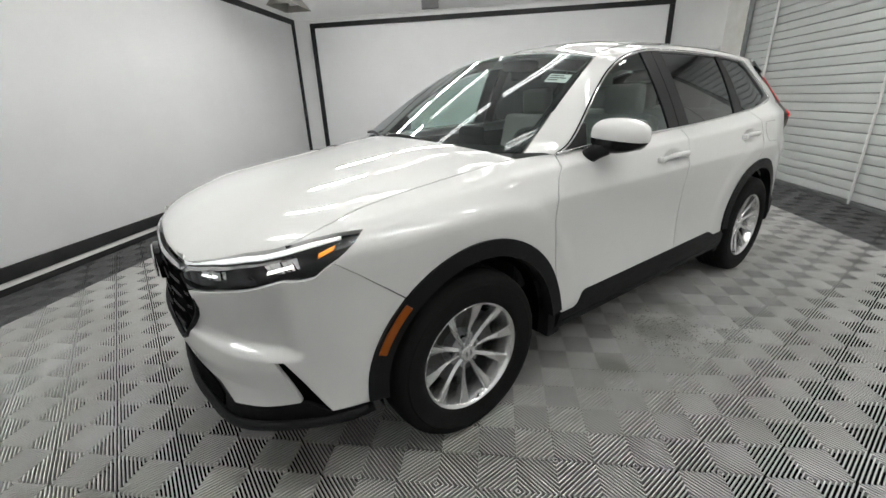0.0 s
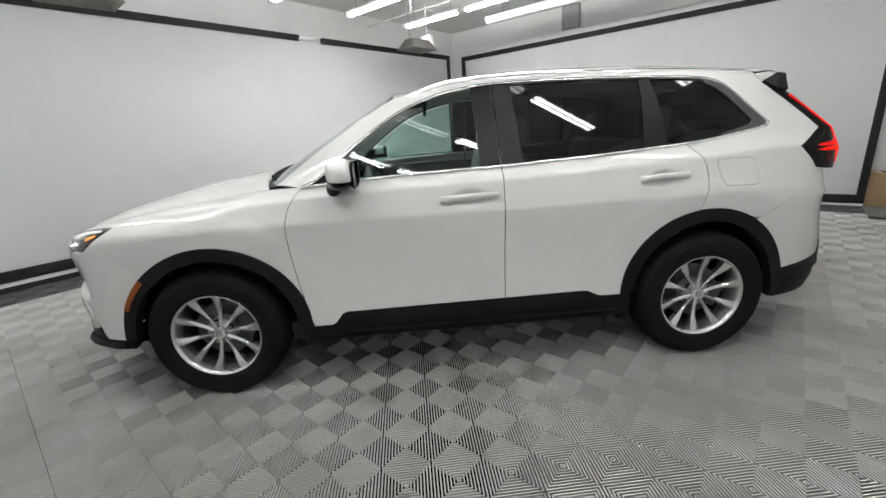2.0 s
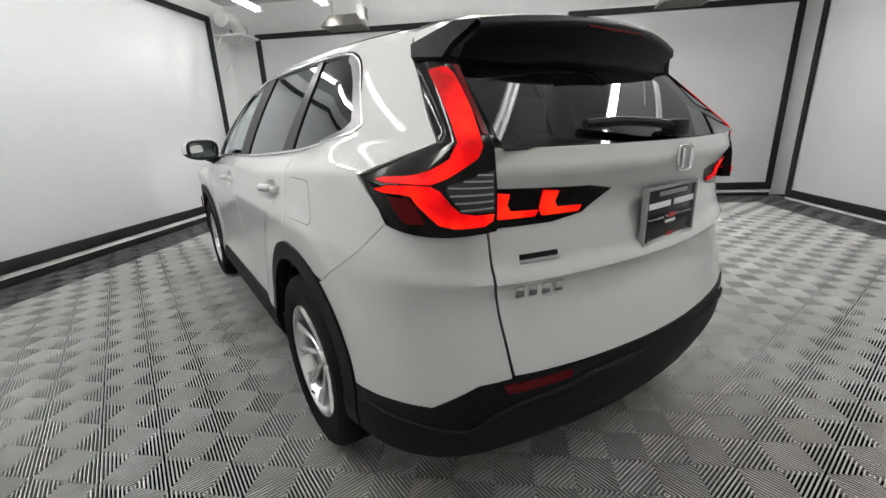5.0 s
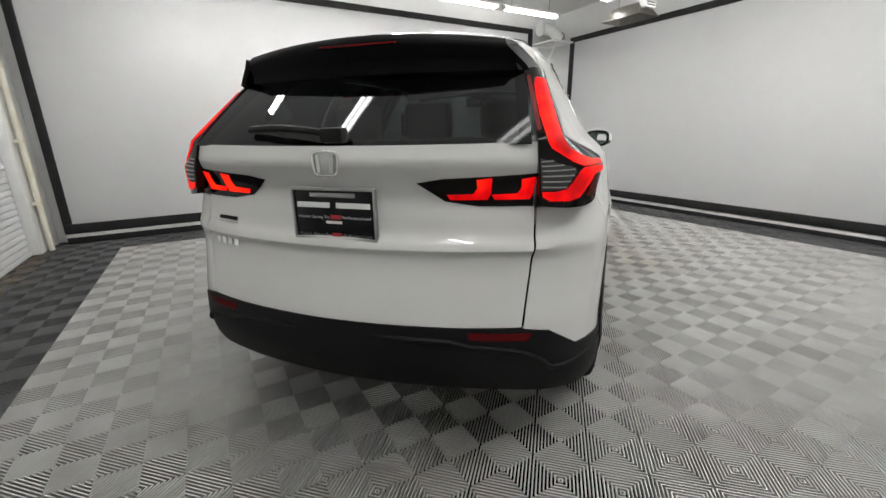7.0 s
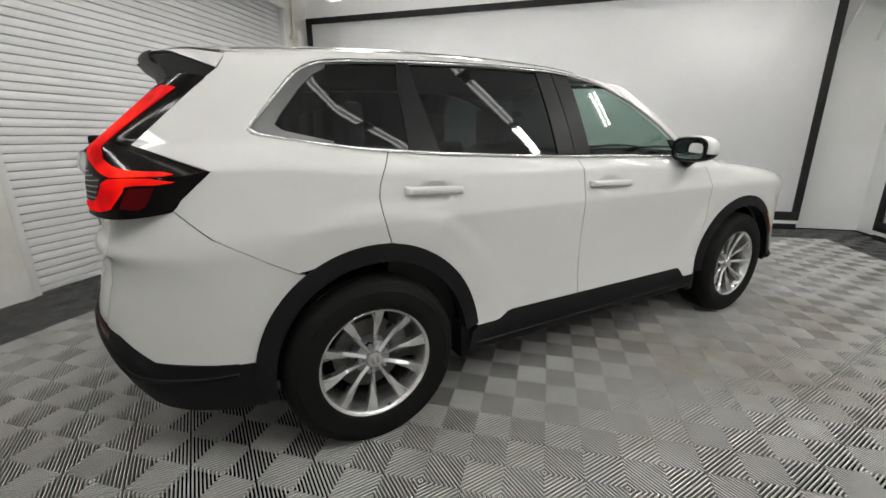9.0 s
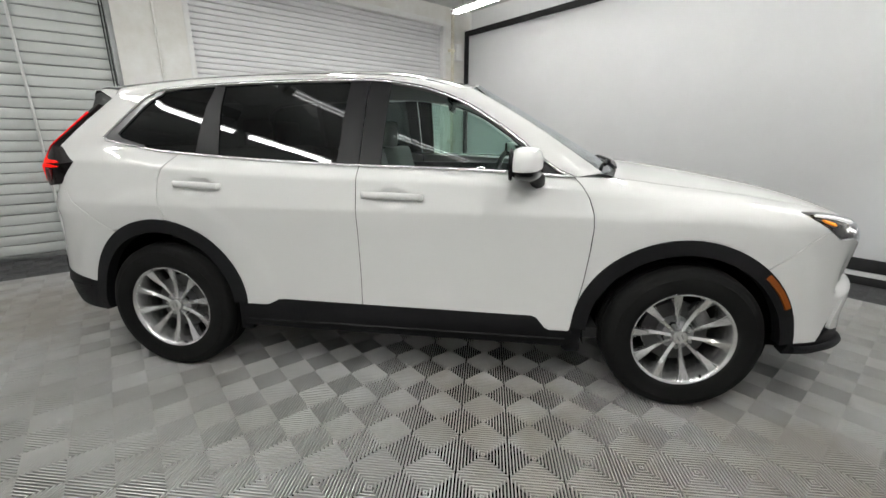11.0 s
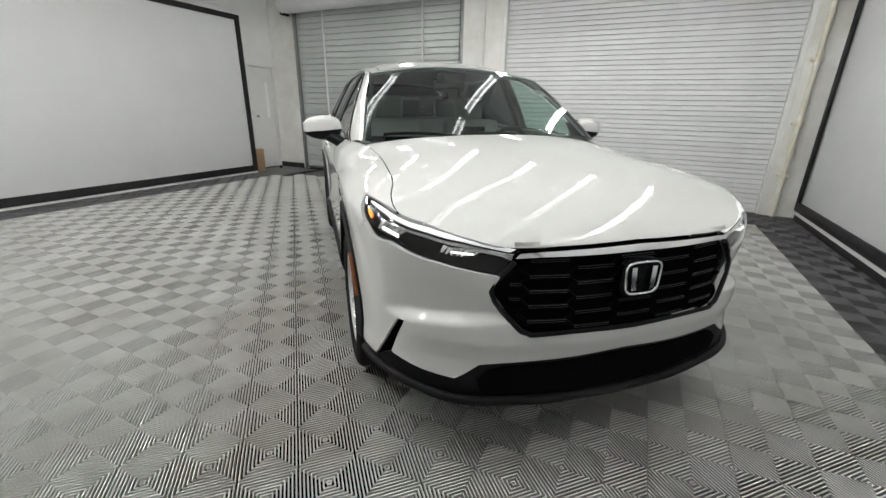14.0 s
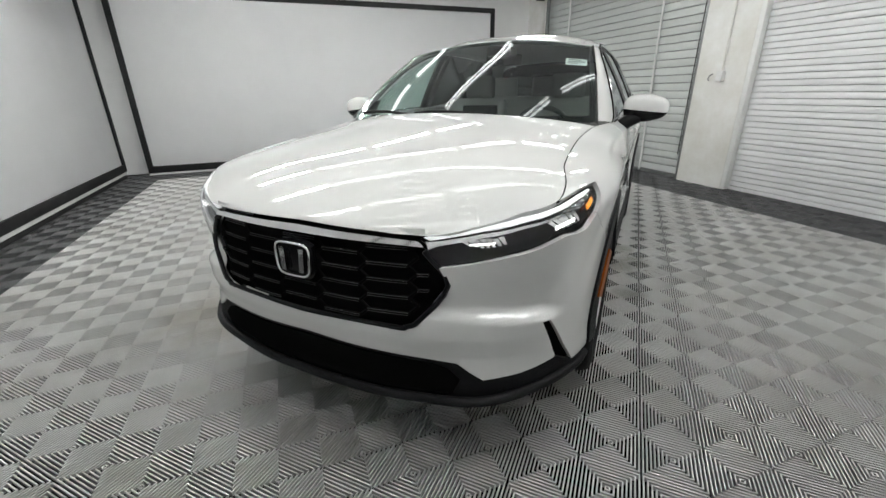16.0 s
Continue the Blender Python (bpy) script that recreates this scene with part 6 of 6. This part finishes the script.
bm = prism([(0.45, 0.86), (0.50, 1.00), (0.62, 1.085), (0.86, 1.115), (0.99, 1.10), (0.98, 0.5), (0.75, 0.5)], "y", -0.79, 0.79)
bmesh.ops.bevel(bm, geom=bm.edges[:], offset=0.015, segments=2, affect="EDGES")
part("dashboard", bm, CABIN, car, "dark dashboard")
part("display", box((0.585, -0.12, 1.08), (0.60, 0.12, 1.20), 0.008), GLOSSBLACK, car, "black centre display")
ring = [Vector((0.40 + 0.08 * math.sin(a), 0.38 + 0.185 * math.cos(a), 1.02 + 0.165 * math.sin(a))) for a in np.linspace(0, math.tau, 33)]
st = part("steering_wheel", pipe(ring, 0.016, 8), CABIN, car, "dark steering wheel", 60)
part("airbag_pad", box((0.40, 0.30, 0.97), (0.44, 0.46, 1.06), 0.02), CABIN, st)
for y in (0.22, 0.54):
    part("wheel_spoke", rod((0.42, 0.38, 1.015), (0.40, y, 1.02), 0.014, 6), CABIN, st)
part("column", rod((0.43, 0.38, 1.0), (0.7, 0.38, 0.95), 0.035, 10), CABIN, st)
part("room_mirror", box((0.115, -0.13, 1.455), (0.135, 0.13, 1.525), 0.018), GLOSSBLACK, car, "dark room mirror")
part("headlining", panel(lambda x, y: roof(x, y) - Vector((0, 0, 0.035)), [(0.1, 0.56), (-1.7, 0.56), (-1.7, -0.56), (0.1, -0.56)], 0.2, 0.15, 0.0, 0), LINING, car, "light grey headlining")


def seat(x, y, w):
    s = new("seat")
    s.parent = car
    s.matrix_basis = pose(x, y, 0.36)
    tagged(s, "light grey leather seat")

    def cushion(name, lo, hi, rx=0.0, bev=0.05):
        bm = box(lo, hi, bev)
        bmesh.ops.rotate(bm, verts=bm.verts, cent=(lo[0], 0, lo[2]), matrix=Matrix.Rotation(radians(rx), 3, "Y"))
        return part(name, bm, SEAT, s, "", 60)
    cushion("cushion", (-0.26, -w / 2, 0.12), (0.26, w / 2, 0.30))
    cushion("backrest", (-0.30, -w / 2, 0.25), (-0.15, w / 2, 0.86), -14)
    for dy in ((0,) if w < 0.7 else (-0.42, 0, 0.42)):
        bm = box((-0.46, dy - 0.13, 0.86), (-0.37, dy + 0.13, 1.05), 0.035)
        part("headrest", bm, SEAT, s, "", 60)
        for q in (-0.05, 0.05):
            part("post", rod((-0.42, dy + q, 0.78), (-0.42, dy + q, 0.9), 0.006, 6), SATIN, s)
    part("base", box((-0.2, -w / 2 + 0.05, 0.0), (0.2, w / 2 - 0.05, 0.14), 0.02), CABIN, s, "dark seat base")
    return s


seat(0.0, 0.38, 0.52)
seat(0.0, -0.38, 0.52)
seat(-0.85, 0.0, 1.3)

# low beams of the lit headlights
for side in (1, -1):
    ld = bpy.data.lights.new("low_beam", "SPOT")
    ld.energy, ld.spot_size, ld.spot_blend, ld.shadow_soft_size = 34, radians(60), 1.0, 0.03
    ld.color = (0.95, 0.98, 1.0)
    lo = new("low_beam", ld)
    lo.parent = car
    lo.matrix_basis = look((2.32, side * 0.62, 0.83), (6.0, side * 0.9, 0.45))

# ---- floor tiles: ribbed interlocking squares, four rib fields each ----
T = 0.3048
TX, TY = -0.0911, -0.0277  # a tile corner
RIB_H, RIBS = 0.022, 16
# across a rib, in parts of the pitch: a narrow web under a wider, slightly crowned cap
PROFILE = [(-0.05, -RIB_H), (-0.06, -0.0062), (-0.195, -0.0030), (-0.20, -0.0012), (-0.13, -0.0004), (0.0, 0.0), (0.13, -0.0004), (0.20, -0.0012), (0.195, -0.0030), (0.06, -0.0062), (0.05, -RIB_H)]


def chord(lo, hi, nx, ny, c):
    """Where the line nx x + ny y = c crosses an upright square, its two ends in a fixed order."""
    out = []
    for x in (lo[0], hi[0]):
        y = (c - nx * x) / ny
        if lo[1] <= y <= hi[1]:
            out.append((x, y))
    for y in (lo[1], hi[1]):
        x = (c - ny * y) / nx
        if lo[0] < x < hi[0]:
            out.append((x, y))
    return sorted(out)[:2]


def tile_data():
    """Ribs with sloping shoulders, standing in four fields at right angles."""
    verts, faces = [], []
    q, e = T / 2, 0.0002
    step = q * math.sqrt(2) / RIBS
    for i in (0, 1):
        for j in (0, 1):
            lo, hi = (i * q + e, j * q + e), (i * q + q - e, j * q + q - e)
            sgn = 1 if (i + j) % 2 == 0 else -1
            nx, ny = math.sqrt(0.5), sgn * math.sqrt(0.5)
            base = nx * i * q + ny * (j * q if sgn > 0 else j * q + q)
            for r in range(RIBS):
                k = len(verts)
                for off, z in PROFILE:
                    p = chord(lo, hi, nx, ny, base + (r + 0.5 + off) * step)
                    if len(p) < 2:
                        del verts[k:]
                        break
                    verts += [(x, y, z) for x, y in p]
                else:
                    faces += [(k + 2 * m, k + 2 * m + 2, k + 2 * m + 3, k + 2 * m + 1) for m in range(len(PROFILE) - 1)]
    return verts, faces


TV, TF = tile_data()
tile_mesh = bpy.data.meshes.new("tile")
tile_mesh.from_pydata(TV, [], TF)
tile_mesh.materials.append(TILE)
tile_mesh.polygons.foreach_set("use_smooth", [True] * len(tile_mesh.polygons))
tile_mesh.set_sharp_from_angle(angle=radians(32))
tiles = tagged(new("floor_tiles"), "grey ribbed interlocking garage floor tiles with a dark border", kind="structure")
tiles.location = (TX, TY, 0)
# joints that have opened a little
SEAM_X = {2: -0.002, 3: 0.0, 4: 0.002, 5: -0.003, 6: -0.0005, 7: 0.002, 8: 0.004}
SEAM_Y = {-4: -0.0015, -3: 0.001}
rest, dark = [], []
for i in range(-18, 12):
    for j in range(-14, 13):
        x, y = TX + i * T, TY + j * T
        if x < -4.9 and y > 2.7:
            continue
        if i < -16 or i > 9 or j < -12 or j > 9:
            dark.append((i, j))
        elif -9 <= i < 9 and -8 <= j < 8:
            t = new("tile", tile_mesh)
            t.parent = tiles
            t.location = (i * T + SEAM_X.get(i, 0.0), j * T + SEAM_Y.get(j, 0.0), 0.0006 * noise.noise((i * 1.7, j * 1.3, 0)))
        else:
            rest.append((i, j))


def joined(name, cells, mat, label):
    v = np.array(TV)
    allv = np.concatenate([v + [i * T, j * T, 0] for i, j in cells])
    n = len(TV)
    faces = [tuple(q + k * n for q in f) for k in range(len(cells)) for f in TF]
    me = bpy.data.meshes.new(name)
    me.from_pydata(allv.tolist(), [], faces)
    me.materials.append(mat)
    me.polygons.foreach_set("use_smooth", [True] * len(me.polygons))
    me.set_sharp_from_angle(angle=radians(32))
    ob = new(name, me)
    ob.parent = tiles
    return tagged(ob, label, kind="stuff")


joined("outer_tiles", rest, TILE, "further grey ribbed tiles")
joined("border_tiles", dark, TILE_DARK, "dark charcoal border tiles")

# dried dirt packed between the ribs beside the car, rusty grit at the foot of the white shutter
rng = random.Random(4)


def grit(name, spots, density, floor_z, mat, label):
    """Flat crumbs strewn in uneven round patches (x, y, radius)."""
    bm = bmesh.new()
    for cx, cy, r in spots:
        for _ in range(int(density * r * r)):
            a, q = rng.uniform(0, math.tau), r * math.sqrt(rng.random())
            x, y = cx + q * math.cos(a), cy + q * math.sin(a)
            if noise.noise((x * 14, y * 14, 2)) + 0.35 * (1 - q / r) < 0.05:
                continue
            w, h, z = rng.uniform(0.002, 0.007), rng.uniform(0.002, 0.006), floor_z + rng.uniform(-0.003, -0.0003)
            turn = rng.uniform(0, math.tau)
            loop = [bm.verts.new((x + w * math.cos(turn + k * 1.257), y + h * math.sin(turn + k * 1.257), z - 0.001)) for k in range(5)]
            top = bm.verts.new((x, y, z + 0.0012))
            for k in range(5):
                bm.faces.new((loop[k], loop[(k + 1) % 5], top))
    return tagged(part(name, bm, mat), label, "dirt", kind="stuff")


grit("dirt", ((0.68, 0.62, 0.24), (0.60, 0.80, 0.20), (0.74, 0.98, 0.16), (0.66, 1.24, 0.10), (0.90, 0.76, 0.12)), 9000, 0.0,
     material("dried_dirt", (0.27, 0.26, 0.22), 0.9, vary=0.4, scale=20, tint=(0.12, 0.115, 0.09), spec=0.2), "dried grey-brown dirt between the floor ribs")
grit("dirt", [(3.12 - 0.16 * k, 3.72 + 0.01 * (k % 3), 0.07 + 0.015 * (k % 4)) for k in range(14)], 14000, 0.003,
     material("rusty_grit", (0.34, 0.24, 0.12), 0.9, vary=0.4, scale=25, tint=(0.16, 0.10, 0.05), spec=0.2), "rusty brown grit along the foot of the white shutter")
